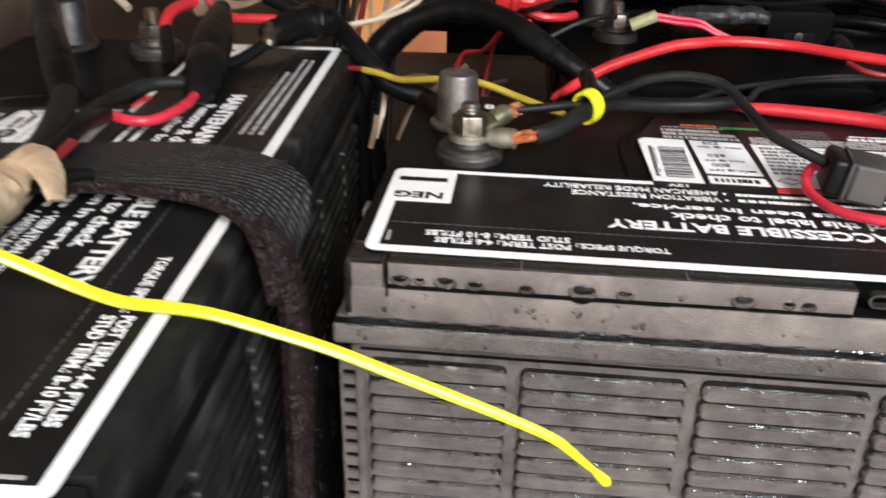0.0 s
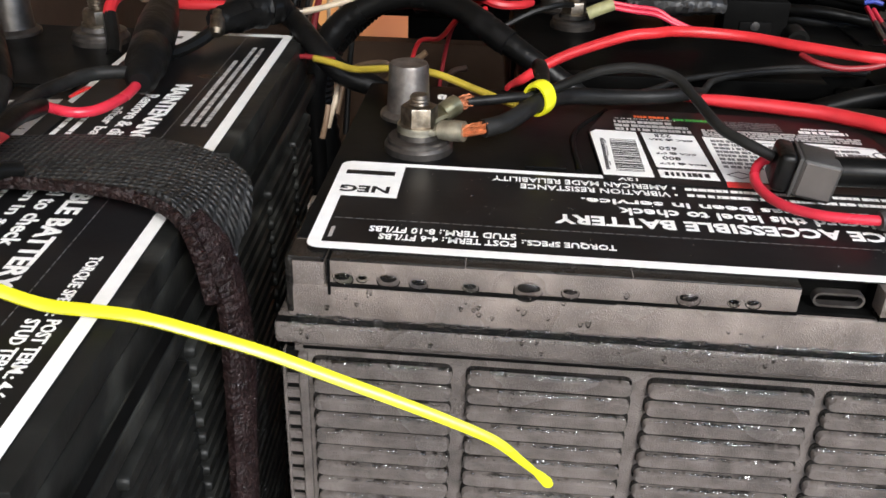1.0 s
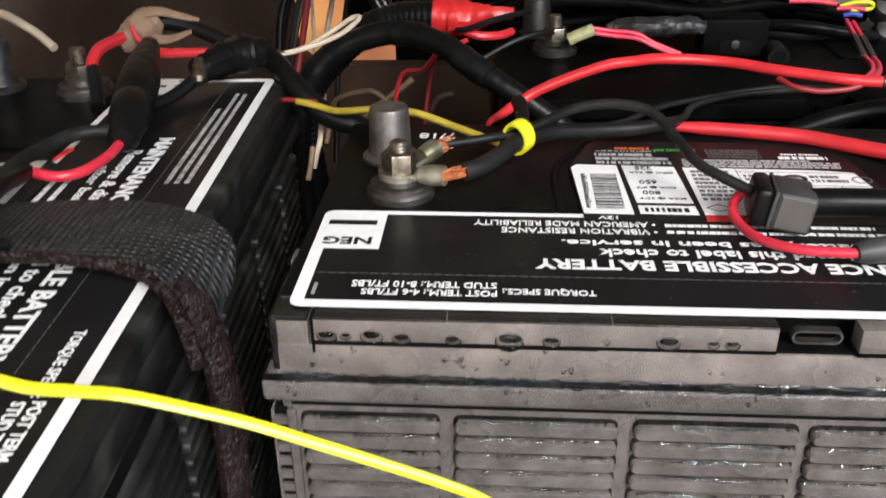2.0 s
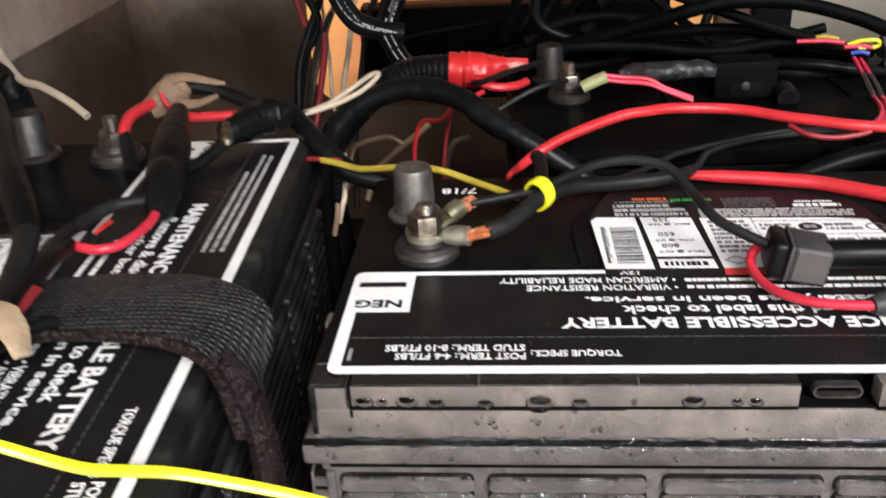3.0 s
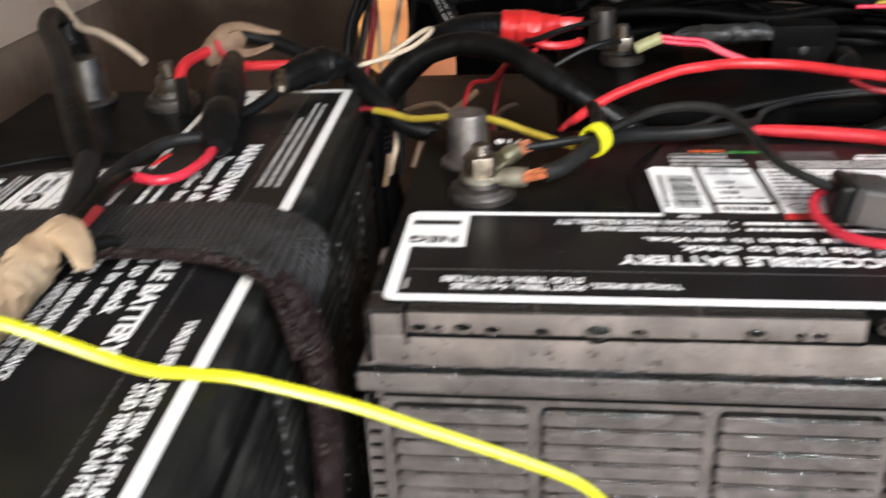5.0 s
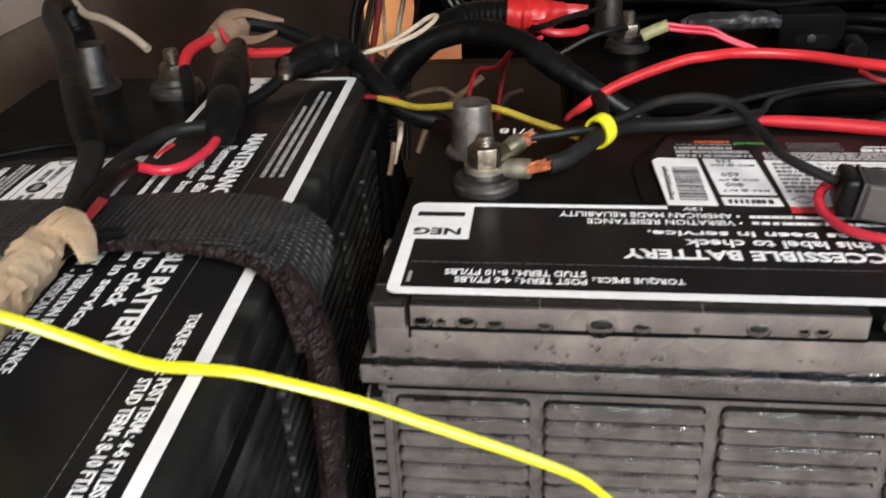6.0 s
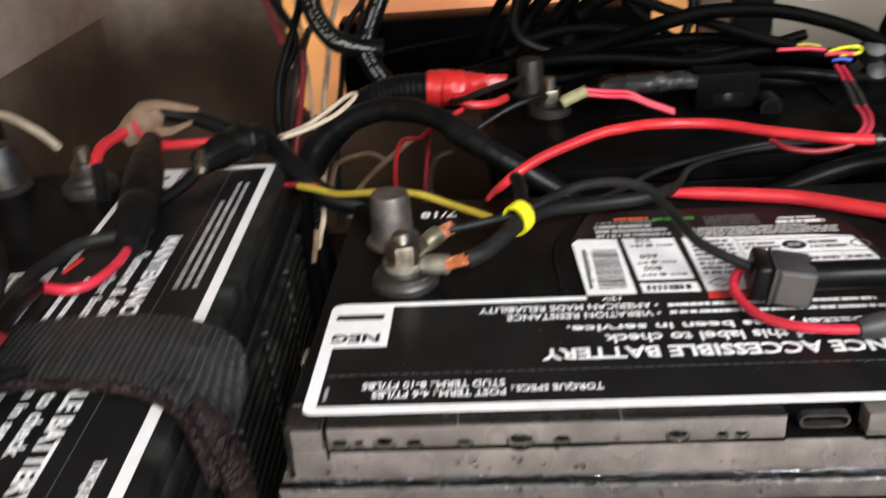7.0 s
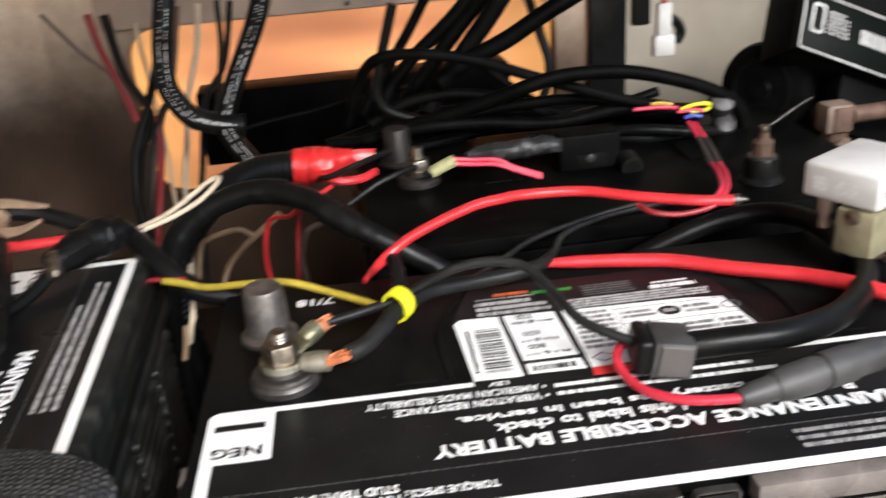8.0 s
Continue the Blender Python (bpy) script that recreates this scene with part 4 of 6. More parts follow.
# two lugs on the near stud, their cables and the yellow band
def lug_cable(name, lug_pts, cable_pts, r, label):
    root = tagged(base(name, Matrix.Translation(lug_pts[0])), label, "cable")
    inv = Matrix.Translation(-Vector(lug_pts[0]))

    def put(nm, b, mat, lab=""):
        bmesh.ops.transform(b, matrix=inv, verts=b.verts)
        return part(nm, b, mat, root, lab, 45)
    a, c, d = lug_pts[0], lug_pts[1], lug_pts[2]
    ring = lathe([(0.0085, a[2] - 0.0008), (0.0085, a[2] + 0.0008)], 26, Matrix.Translation((a[0], a[1], 0)))
    ribbon([a, c], 0.010, 0.0016, [(0, 1, 0.0), (-(c[1] - a[1]), c[0] - a[0], 0)], ring)
    put("ring_tongue", ring, tinned, "tarnished ring tongue")
    put("barrel", tube([c, ((c[0] + d[0]) / 2, (c[1] + d[1]) / 2, (c[2] + d[2]) / 2), d], [0.0036, 0.0042, 0.0040], 12, 4), tinned, "tarnished crimp barrel")
    e = cable_pts[0]
    cs = bmesh.new()
    rnd = random.Random(len(cable_pts))
    ax = (Vector(e) - Vector(d)).normalized()
    for i in range(44):
        o = Vector((rnd.uniform(-1, 1), rnd.uniform(-1, 1), rnd.uniform(-1, 1)))
        o = (o - ax * o.dot(ax)) * 0.0021
        t = Vector(e) + o * rnd.uniform(0.6, 1.1) + ax * rnd.uniform(0.0005, 0.003)
        sway = Vector((rnd.uniform(-1, 1), rnd.uniform(-1, 1), rnd.uniform(-0.6, 1))) * (0.0009 if i % 8 else 0.003)
        tube([Vector(d) - ax * 0.001 + o * 0.8, Vector(d).lerp(t, rnd.uniform(0.35, 0.65)) + o * 0.3 + sway, t], 0.00034, 4, 3, bm=cs)
    tagged(put("copper_strands", cs, copper, "bare copper strands"), kind="stuff")
    put("jacket", tube(cable_pts, r, 12, 8), dusty_pvc, "dusty black jacket")
    return root


lug_cable("ground_cable", [(0.0343, 0.0922, 0.2224), (0.0425, 0.0885, 0.2235), (0.0520, 0.0850, 0.2245)],
          [(0.0590, 0.0850, 0.226), (0.066, 0.0895, 0.2265), (0.0735, 0.099, 0.2275), (0.0815, 0.1115, 0.2285), (0.095, 0.127, 0.2265), (0.114, 0.134, 0.2245), (0.134, 0.137, 0.2245),
           (0.146, 0.1420, 0.2245), (0.154, 0.154, 0.2215), (0.162, 0.172, 0.2170), (0.170, 0.185, 0.2185), (0.19, 0.197, 0.2190), (0.215, 0.205, 0.2190), (0.235, 0.210, 0.2180), (0.252, 0.213, 0.2165)], [0.0036, 0.0036, 0.0036, 0.0036, 0.0036, 0.0034, 0.0032, 0.0030, 0.0026, 0.0018, 0.0016, 0.0016, 0.0016, 0.0016, 0.0016],
          "dusty black ground cable with a crimped ring lug and bare copper")
lug_cable("ground_lead", [(0.0343, 0.0922, 0.2236), (0.0425, 0.1000, 0.2262), (0.0482, 0.1058, 0.2280)],
          [(0.0525, 0.1075, 0.2287), (0.060, 0.1095, 0.229), (0.070, 0.1125, 0.2295), (0.081, 0.1165, 0.2300), (0.094, 0.1165, 0.236), (0.105, 0.1145, 0.2415), (0.119, 0.112, 0.244),
           (0.132, 0.106, 0.243), (0.139, 0.095, 0.238), (0.145, 0.079, 0.233), (0.151, 0.0695, 0.2315), (0.1616, 0.0626, 0.2282)], 0.0020,
          "thin dusty black lead looping to a fuse holder")
ringb = lathe([(0.0049, -0.0032), (0.0060, -0.0032), (0.0063, -0.002), (0.0063, 0.002), (0.0060, 0.0032), (0.0049, 0.0032)], 26)
for f in [f for f in ringb.faces if len(f.verts) > 4]:
    ringb.faces.remove(f)
n = len(ringb.verts)
ringb.verts.ensure_lookup_table()
for i in range(26):
    ringb.faces.new((ringb.verts[i], ringb.verts[n - 26 + i], ringb.verts[n - 26 + (i + 1) % 26], ringb.verts[(i + 1) % 26]))
bmesh.ops.recalc_face_normals(ringb, faces=ringb.faces)
bmesh.ops.transform(ringb, matrix=along((0.0815, 0.1135, 0.2295), (0.0905, 0.1245, 0.2310)) @ Matrix.Diagonal((1, 1.15, 1, 1)), verts=ringb.verts)
tagged(part("cable_band", ringb, yellow_nylon), "bright yellow band round two black cables", "cable band")
cable("grey_strand", [(0.0835, 0.120, 0.226), (0.0838, 0.142, 0.232), (0.083, 0.153, 0.231), (0.086, 0.160, 0.222)], 0.0032, black_pvc, "short black cable loop rising behind a yellow band")
cable("black_wire", [(0.116, 0.140, 0.2230), (0.135, 0.169, 0.2165), (0.155, 0.187, 0.2172), (0.185, 0.201, 0.2180), (0.215, 0.2085, 0.2195), (0.236, 0.213, 0.2180), (0.255, 0.216, 0.2165)], 0.0015, dusty_pvc, "thin dusty black wire between two batteries", "wire")

# red cables
cable("red_cable", [(0.0700, 0.166, 0.2160), (0.0720, 0.170, 0.2166), (0.0776, 0.184, 0.2150), (0.0854, 0.192, 0.2178), (0.1002, 0.195, 0.2252), (0.1257, 0.195, 0.2348), (0.1401, 0.1945, 0.2374), (0.1528, 0.191, 0.2396), (0.1799, 0.187, 0.2394), (0.2006, 0.171, 0.2400),
                    (0.2228, 0.158, 0.2400), (0.2330, 0.1545, 0.2398), (0.2410, 0.1522, 0.2400)], [0.0012, 0.0016, 0.0024, 0.0026, 0.0027, 0.0027, 0.0027, 0.0027, 0.0026, 0.0026, 0.0026, 0.0026, 0.0026], red_pvc, "thick red power cable arching over a black battery", ferrule=True)
cable("red_cable", [(0.1497, 0.1571, 0.2182), (0.1671, 0.1531, 0.2185), (0.1841, 0.1492, 0.2185), (0.1958, 0.1459, 0.2185), (0.2071, 0.1421, 0.2185), (0.2195, 0.1345, 0.2185), (0.2305, 0.1256, 0.2190), (0.2502, 0.1132, 0.2195), (0.2582, 0.1045, 0.2205), (0.2649, 0.0944, 0.2220),
                    (0.2735, 0.0815, 0.2225), (0.295, 0.066, 0.2185)], [0.0018, 0.0030, 0.0032, 0.0033, 0.0033, 0.0033, 0.0033, 0.0033, 0.0034, 0.0034, 0.0034, 0.0034], red_pvc, "thick red power cable lying along the back of a battery lid")
cable("yellow_wire", [(-0.022, 0.182, 0.222), (-0.013, 0.178, 0.2215), (-0.001, 0.172, 0.2205), (0.017, 0.162, 0.2245), (0.036, 0.158, 0.2245), (0.055, 0.15, 0.2205), (0.074, 0.138, 0.2175)],
      0.0017, yellow_pvc, "yellow wire passing behind the lead post", "wire")
cable("red_wire", [(-0.05, 0.19, 0.219), (-0.03, 0.186, 0.2215), (-0.012, 0.180, 0.2222)], 0.0013, maroon_pvc, "short dark red wire", "wire")

# corrugated loom with red tape
loom = tagged(base("cable_loom", pose(0.042, 0.27, 0.242)), "black corrugated cable loom ending in red tape", "cable loom")


def rel(b, o):
    bmesh.ops.translate(b, vec=-Vector(o), verts=b.verts)
    return b


O = (0.042, 0.27, 0.242)
# run below the lid is added to keep the gap dark
part("conduit", rel(tube([(-0.010, 0.222, 0.010), (-0.016, 0.228, 0.08), (-0.028, 0.238, 0.16), (-0.031, 0.24, 0.19), (-0.025, 0.245, 0.211), (-0.015, 0.255, 0.222), (0.0, 0.265, 0.233), (0.021, 0.27, 0.2405), (0.045, 0.27, 0.2415)], 0.0088, 14, 14, ridges=0.05), O),
     black_tape, loom)
part("tape_wrap", rel(tube([(0.0405, 0.27, 0.2415), (0.050, 0.27, 0.241), (0.058, 0.27, 0.241), (0.066, 0.271, 0.2415), (0.074, 0.272, 0.243)], [0.0098, 0.0105, 0.0098, 0.0075, 0.0045], 14, 5, lump=0.16), O),
     red_tape, loom, "crumpled shiny red tape")
part("tape_tail", rel(ribbon([(0.066, 0.271, 0.243), (0.076, 0.271, 0.2435), (0.086, 0.272, 0.2425)], 0.0065, 0.0010, [(0, 0.4, 1), (0, 0.6, 1)]), O), red_tape, loom)
for i, (pts, r, mt) in enumerate((([(0.056, 0.262, 0.237), (0.066, 0.258, 0.234), (0.078, 0.262, 0.233), (0.085, 0.27, 0.233)], 0.0024, red_pvc),
                                  ([(0.053, 0.262, 0.236), (0.060, 0.256, 0.238), (0.075, 0.256, 0.243), (0.095, 0.268, 0.245)], 0.0016, black_pvc),
                                  ([(0.060, 0.260, 0.231), (0.052, 0.254, 0.229), (0.044, 0.262, 0.224), (0.034, 0.285, 0.207), (0.020, 0.30, 0.199), (0.015, 0.30, 0.171), (0.02, 0.31, 0.13)], 0.0014, red_pvc),
                                  ([(0.055, 0.256, 0.229), (0.043, 0.275, 0.219), (0.037, 0.30, 0.195), (0.033, 0.30, 0.165), (0.03, 0.31, 0.13)], 0.0013, maroon_pvc),
                                  ([(0.068, 0.25, 0.223), (0.085, 0.255, 0.231), (0.10, 0.262, 0.234), (0.108, 0.272, 0.232)], 0.0017, black_pvc))):
    part("wire", rel(tube(pts, r, 8, 8), O), mt, loom)

# hose lengthened to the floor to cover the bright wall behind
hose = cable("black_hose", [(-0.022, 0.205, 0.006), (-0.026, 0.216, 0.07), (-0.031, 0.230, 0.15), (-0.030, 0.235, 0.20), (-0.014, 0.24, 0.227), (0.006, 0.24, 0.2375), (0.026, 0.235, 0.2415), (0.048, 0.222, 0.2385), (0.0595, 0.211, 0.2330), (0.0715, 0.204, 0.2270),
                     (0.083, 0.199, 0.2205), (0.096, 0.1955, 0.2130), (0.109, 0.193, 0.2040), (0.125, 0.190, 0.190)], [0.0060, 0.0060, 0.0060, 0.0062, 0.0064, 0.0064, 0.0064, 0.0062, 0.0060, 0.0058, 0.0056, 0.0054, 0.0052, 0.0050], black_tape, "thick black taped cable arching down between two batteries", seg=14, lump=0.05)
cable("black_hose", [(-0.05, 0.225, 0.236), (-0.036, 0.207, 0.234), (-0.022, 0.19, 0.225), (-0.008, 0.183, 0.2145), (0.009, 0.182, 0.208), (0.03, 0.183, 0.19)], 0.0055, black_tape,
      "black taped cable dropping behind a battery", seg=14, lump=0.05)
for pts in ([(-0.028, 0.2365, 0.208), (-0.022, 0.2385, 0.219), (-0.014, 0.24, 0.227), (-0.006, 0.2402, 0.2322)], [(0.022, 0.2358, 0.2412), (0.030, 0.2335, 0.2413), (0.038, 0.2300, 0.2407)], [(0.0560, 0.2140, 0.2348), (0.0640, 0.2083, 0.2308), (0.0715, 0.2040, 0.2270)]):
    part("tape_wrap", tube(pts, 0.0068, 14, 6, lump=0.08), black_tape, hose, "overlapping black tape wrap")
cable("cream_wire", [(-0.064, 0.2, 0.239), (-0.04, 0.21, 0.2365), (-0.023, 0.22, 0.2375), (-0.009, 0.235, 0.2395), (-0.0005, 0.245, 0.2435), (0.002, 0.251, 0.246), (-0.003, 0.253, 0.2445), (-0.014, 0.25, 0.238),
                     (-0.028, 0.243, 0.2315), (-0.045, 0.22, 0.232)], 0.0014, cream_pvc, "doubled-back cream wire loop", "wire")
cable("cream_wire", [(-0.062, 0.45, 0.30), (-0.058, 0.45, 0.215), (-0.050, 0.40, 0.182), (-0.029, 0.30, 0.193), (-0.016, 0.215, 0.206), (-0.013, 0.188, 0.201), (-0.0145, 0.184, 0.195), (-0.0165, 0.183, 0.187)], 0.0014,
      cream_pvc, "long cream wire hanging down beside a battery", "wire")
cable("flat_cream_cable", [(-0.0140, 0.171, 0.203), (-0.0150, 0.169, 0.196), (-0.0170, 0.168, 0.187)], 0.0014, tan_pvc, "cream cable end in the gap between batteries", "wire")

# wires that hang before the cut-out
hang_rows = (
    ("black_wire", black_pvc, 0.0032, [(-0.077, 0.43, 0.31), (-0.072, 0.43, 0.27), (-0.060, 0.43, 0.238), (-0.073, 0.425, 0.21), (-0.079, 0.415, 0.17), (-0.074, 0.40, 0.12)]),
    ("red_wire", maroon_pvc, 0.0026, [(-0.090, 0.44, 0.31), (-0.086, 0.44, 0.285), (-0.078, 0.44, 0.258), (-0.070, 0.43, 0.235)]),
    ("black_wire", black_pvc, 0.0030, [(-0.040, 0.43, 0.31), (-0.049, 0.43, 0.275), (-0.062, 0.43, 0.243), (-0.075, 0.42, 0.21), (-0.078, 0.41, 0.18)]),
    ("brown_wire", brown_pvc, 0.0022, [(-0.030, 0.44, 0.31), (-0.042, 0.44, 0.262), (-0.055, 0.435, 0.232), (-0.066, 0.43, 0.20), (-0.078, 0.42, 0.15), (-0.08, 0.40, 0.1)]),
    ("red_wire", maroon_pvc, 0.0026, [(-0.056, 0.43, 0.238), (-0.057, 0.425, 0.215), (-0.064, 0.42, 0.18), (-0.069, 0.41, 0.15), (-0.07, 0.40, 0.1)]),
    ("grey_wire", dusty_pvc, 0.0019, [(-0.050, 0.43, 0.245), (-0.062, 0.425, 0.22), (-0.068, 0.42, 0.195), (-0.073, 0.415, 0.165), (-0.075, 0.40, 0.1)]),
    ("cream_wire", cream_pvc, 0.0020, [(-0.016, 0.44, 0.31), (-0.022, 0.44, 0.28), (-0.034, 0.44, 0.246), (-0.040, 0.435, 0.215), (-0.047, 0.43, 0.18), (-0.05, 0.41, 0.12)]),
    ("grey_wire", dusty_pvc, 0.0022, [(0.006, 0.44, 0.31), (-0.005, 0.44, 0.268), (-0.022, 0.435, 0.243), (-0.031, 0.43, 0.20), (-0.037, 0.42, 0.165), (-0.04, 0.40, 0.1)]),
    ("grey_wire", dusty_pvc, 0.0020, [(-0.004, 0.45, 0.31), (-0.006, 0.45, 0.28), (-0.012, 0.45, 0.25), (-0.018, 0.44, 0.225)]),
    ("brown_wire", brown_pvc, 0.0016, [(-0.125, 0.46, 0.31), (-0.105, 0.46, 0.282), (-0.085, 0.455, 0.262), (-0.07, 0.44, 0.235)]),
)
tan_rows = (
    ("tan_wire", tan_pvc, 0.0022, [(-0.045, 0.39, 0.12), (-0.039, 0.40, 0.146), (-0.031, 0.40, 0.153), (-0.013, 0.40, 0.157), (-0.005, 0.40, 0.154), (0.0, 0.40, 0.15)]),
    ("tan_wire", tan_pvc, 0.0024, [(-0.03, 0.39, 0.11), (-0.022, 0.40, 0.129), (-0.010, 0.40, 0.142), (0.001, 0.40, 0.151), (0.013, 0.40, 0.160), (0.02, 0.40, 0.166)]),
    ("brown_wire", brown_pvc, 0.0022, [(0.035, 0.38, 0.11), (0.032, 0.385, 0.135), (0.038, 0.385, 0.155), (0.05, 0.385, 0.160)]),
)
for nm, mt, r, pts in tan_rows:
    cable(nm, pts, r, mt, nm.split("_")[0] + " wire curling before the lower bulkhead", "wire", seg=8)
for nm, mt, r, pts in hang_rows:
    cable(nm, pts, r, mt, nm.split("_")[0].replace("grey", "dusty grey") + " wire hanging before the bulkhead cut-out", "wire", seg=8, group="wires hanging before the cut-out")
cable("battery_cable", [(-0.030, 0.41, 0.33), (-0.036, 0.40, 0.30), (-0.039, 0.40, 0.283), (-0.038, 0.39, 0.265), (-0.026, 0.38, 0.2485), (-0.012, 0.378, 0.2425), (0.000, 0.377, 0.2400), (0.008, 0.377, 0.2390)], 0.0072, black_pvc,
      "thick glossy black battery cable with worn print, bent sideways", seg=14, flecks=3)
cable("battery_cable", [(0.034, 0.41, 0.33), (0.026, 0.40, 0.306), (0.015, 0.40, 0.284), (0.004, 0.39, 0.263), (-0.004, 0.38, 0.242), (0.001, 0.37, 0.230), (0.009, 0.36, 0.221), (0.02, 0.35, 0.21)], 0.0066, black_pvc,
      "thick glossy black battery cable with worn print, hanging", seg=14, flecks=4)

# cable tangle over the rear battery
tangle = (
    (0.0034, black_pvc, [(0.111, 0.36, 0.31), (0.1, 0.36, 0.275), (0.096, 0.36, 0.251), (0.111, 0.36, 0.238), (0.153, 0.357, 0.228), (0.191, 0.355, 0.2245), (0.228, 0.357, 0.2265), (0.257, 0.36, 0.2295), (0.285, 0.36, 0.236)]),
    (0.0036, dull_pvc, [(0.075, 0.375, 0.232), (0.085, 0.365, 0.262), (0.098, 0.35, 0.279), (0.125, 0.34, 0.281), (0.159, 0.34, 0.2735), (0.202, 0.34, 0.257), (0.253, 0.34, 0.239), (0.285, 0.342, 0.23)]),
    (0.0036, dull_pvc, [(0.09, 0.37, 0.232), (0.112, 0.37, 0.243), (0.139, 0.37, 0.247), (0.173, 0.37, 0.242), (0.207, 0.365, 0.23), (0.23, 0.36, 0.224)]),
    (0.0036, dull_pvc, [(0.085, 0.39, 0.232), (0.096, 0.4, 0.246), (0.109, 0.4, 0.264), (0.126, 0.4, 0.289), (0.145, 0.4, 0.32)]),
    (0.0046, dull_pvc, [(0.098, 0.38, 0.235), (0.107, 0.39, 0.25), (0.124, 0.39, 0.269), (0.148, 0.39, 0.289), (0.175, 0.39, 0.315)]),
    (0.0062, dull_pvc, [(0.128, 0.37, 0.234), (0.138, 0.38, 0.247), (0.158, 0.38, 0.272), (0.178, 0.38, 0.296), (0.192, 0.38, 0.316)]),
    (0.0058, dull_pvc, [(0.135, 0.362, 0.256), (0.155, 0.37, 0.266), (0.185, 0.37, 0.279), (0.212, 0.37, 0.294), (0.245, 0.37, 0.31)]),
    (0.0046, dull_pvc, [(0.1, 0.36, 0.228), (0.14, 0.345, 0.24), (0.17, 0.335, 0.25), (0.19, 0.33, 0.257), (0.213, 0.33, 0.261), (0.25, 0.33, 0.2595), (0.284, 0.33, 0.251), (0.312, 0.33, 0.24), (0.329, 0.33, 0.227), (0.334, 0.33, 0.209)]),
    (0.0015, dull_pvc, [(-0.002, 0.39, 0.231), (0.02, 0.4, 0.233), (0.051, 0.4, 0.237), (0.099, 0.4, 0.245), (0.123, 0.4, 0.247)]),
    (0.0038, dull_pvc, [(0.085, 0.355, 0.226), (0.12, 0.345, 0.233), (0.16, 0.345, 0.232), (0.21, 0.345, 0.2265), (0.26, 0.345, 0.231), (0.31, 0.34, 0.224)]),
    (0.0036, dull_pvc, [(0.06, 0.37, 0.222), (0.11, 0.36, 0.224), (0.17, 0.36, 0.236), (0.23, 0.355, 0.238), (0.27, 0.35, 0.226)]),
    (0.0035, black_pvc, [(0.235, 0.335, 0.22), (0.26, 0.32, 0.2235), (0.285, 0.315, 0.2205), (0.31, 0.32, 0.216)]),
    (0.0038, black_pvc, [(0.23, 0.345, 0.214), (0.25, 0.33, 0.2165), (0.275, 0.325, 0.2145), (0.305, 0.33, 0.211)]),
    (0.0038, dull_pvc, [(0.03, 0.38, 0.205), (0.06, 0.375, 0.215), (0.11, 0.365, 0.214), (0.16, 0.37, 0.218)]),
    (0.0055, dull_pvc, [(0.115, 0.405, 0.232), (0.132, 0.405, 0.252), (0.152, 0.405, 0.276), (0.176, 0.405, 0.302), (0.19, 0.405, 0.32)]),
    (0.0052, dull_pvc, [(0.06, 0.395, 0.212), (0.11, 0.4, 0.222), (0.16, 0.4, 0.226), (0.21, 0.395, 0.223), (0.27, 0.385, 0.219), (0.32, 0.37, 0.216)]),
    (0.0050, dull_pvc, [(0.1, 0.39, 0.218), (0.15, 0.385, 0.224), (0.2, 0.38, 0.221), (0.26, 0.375, 0.22), (0.31, 0.36, 0.216)]),
    (0.0034, black_pvc, [(0.205, 0.41, 0.31), (0.216, 0.41, 0.275), (0.222, 0.405, 0.25), (0.215, 0.4, 0.226)]),
    (0.0036, dull_pvc, [(0.19, 0.345, 0.2185), (0.23, 0.34, 0.2175), (0.27, 0.335, 0.2165), (0.315, 0.33, 0.214)]),
    (0.0046, dull_pvc, [(0.14, 0.42, 0.196), (0.19, 0.42, 0.2035), (0.24, 0.42, 0.2005), (0.30, 0.41, 0.20)]),
    (0.0044, dull_pvc, [(0.12, 0.41, 0.212), (0.17, 0.415, 0.2100), (0.22, 0.415, 0.2085), (0.28, 0.40, 0.209)]),
    (0.0030, dull_pvc, [(0.165, 0.385, 0.268), (0.18, 0.378, 0.252), (0.198, 0.37, 0.2385), (0.212, 0.362, 0.231), (0.225, 0.355, 0.226)]),
)
for r, mt, pts in tangle:
    cable("black_cable", pts, r, mt, "black cable in the tangle over the rear battery", group="cable tangle over the rear battery")

# small parts on the rear battery
w = tagged(base("spliced_wire_pair", pose(0.119, 0.275, 0.227)), "pair of pinkish red wires in an olive crimp sleeve", "wire")
O = (0.119, 0.275, 0.227)
part("crimp_sleeve", rel(tube([(0.1175, 0.275, 0.2268), (0.124, 0.275, 0.2298), (0.1315, 0.275, 0.2328)], 0.0036, 12, 4), O), heatshrink, w, "olive crimp sleeve")
for dz, dy in ((0.0010, 0.0), (-0.0014, -0.001)):
    part("wire", rel(tube([(0.130, 0.275 + dy, 0.2325 + dz), (0.142, 0.274 + dy, 0.2310 + dz), (0.155, 0.272 + dy, 0.2300 + dz), (0.165, 0.27 + dy, 0.2255 + dz * 0.6), (0.180, 0.267 + dy, 0.2200 + dz * 0.6)],
                          0.0013, 8, 6), O), pink_pvc, w)
tagged(part("taped_block", tube([(0.140, 0.285, 0.2305), (0.15, 0.285, 0.2315), (0.168, 0.285, 0.2315), (0.185, 0.285, 0.2320), (0.196, 0.285, 0.2310)], [0.003, 0.0052, 0.0056, 0.0058, 0.004], 12, 6, lump=0.35), foil),
       "crumpled grey taped splice over the rear battery", "taped splice")
br = tagged(base("moulded_bracket", pose(0.2150, 0.292, 0.2142)), "black moulded bracket with a round socket on the rear battery", "bracket")
bb = box(-0.0190, 0.0180, -0.008, 0.012, -0.0005, 0.0215, 0.0018)
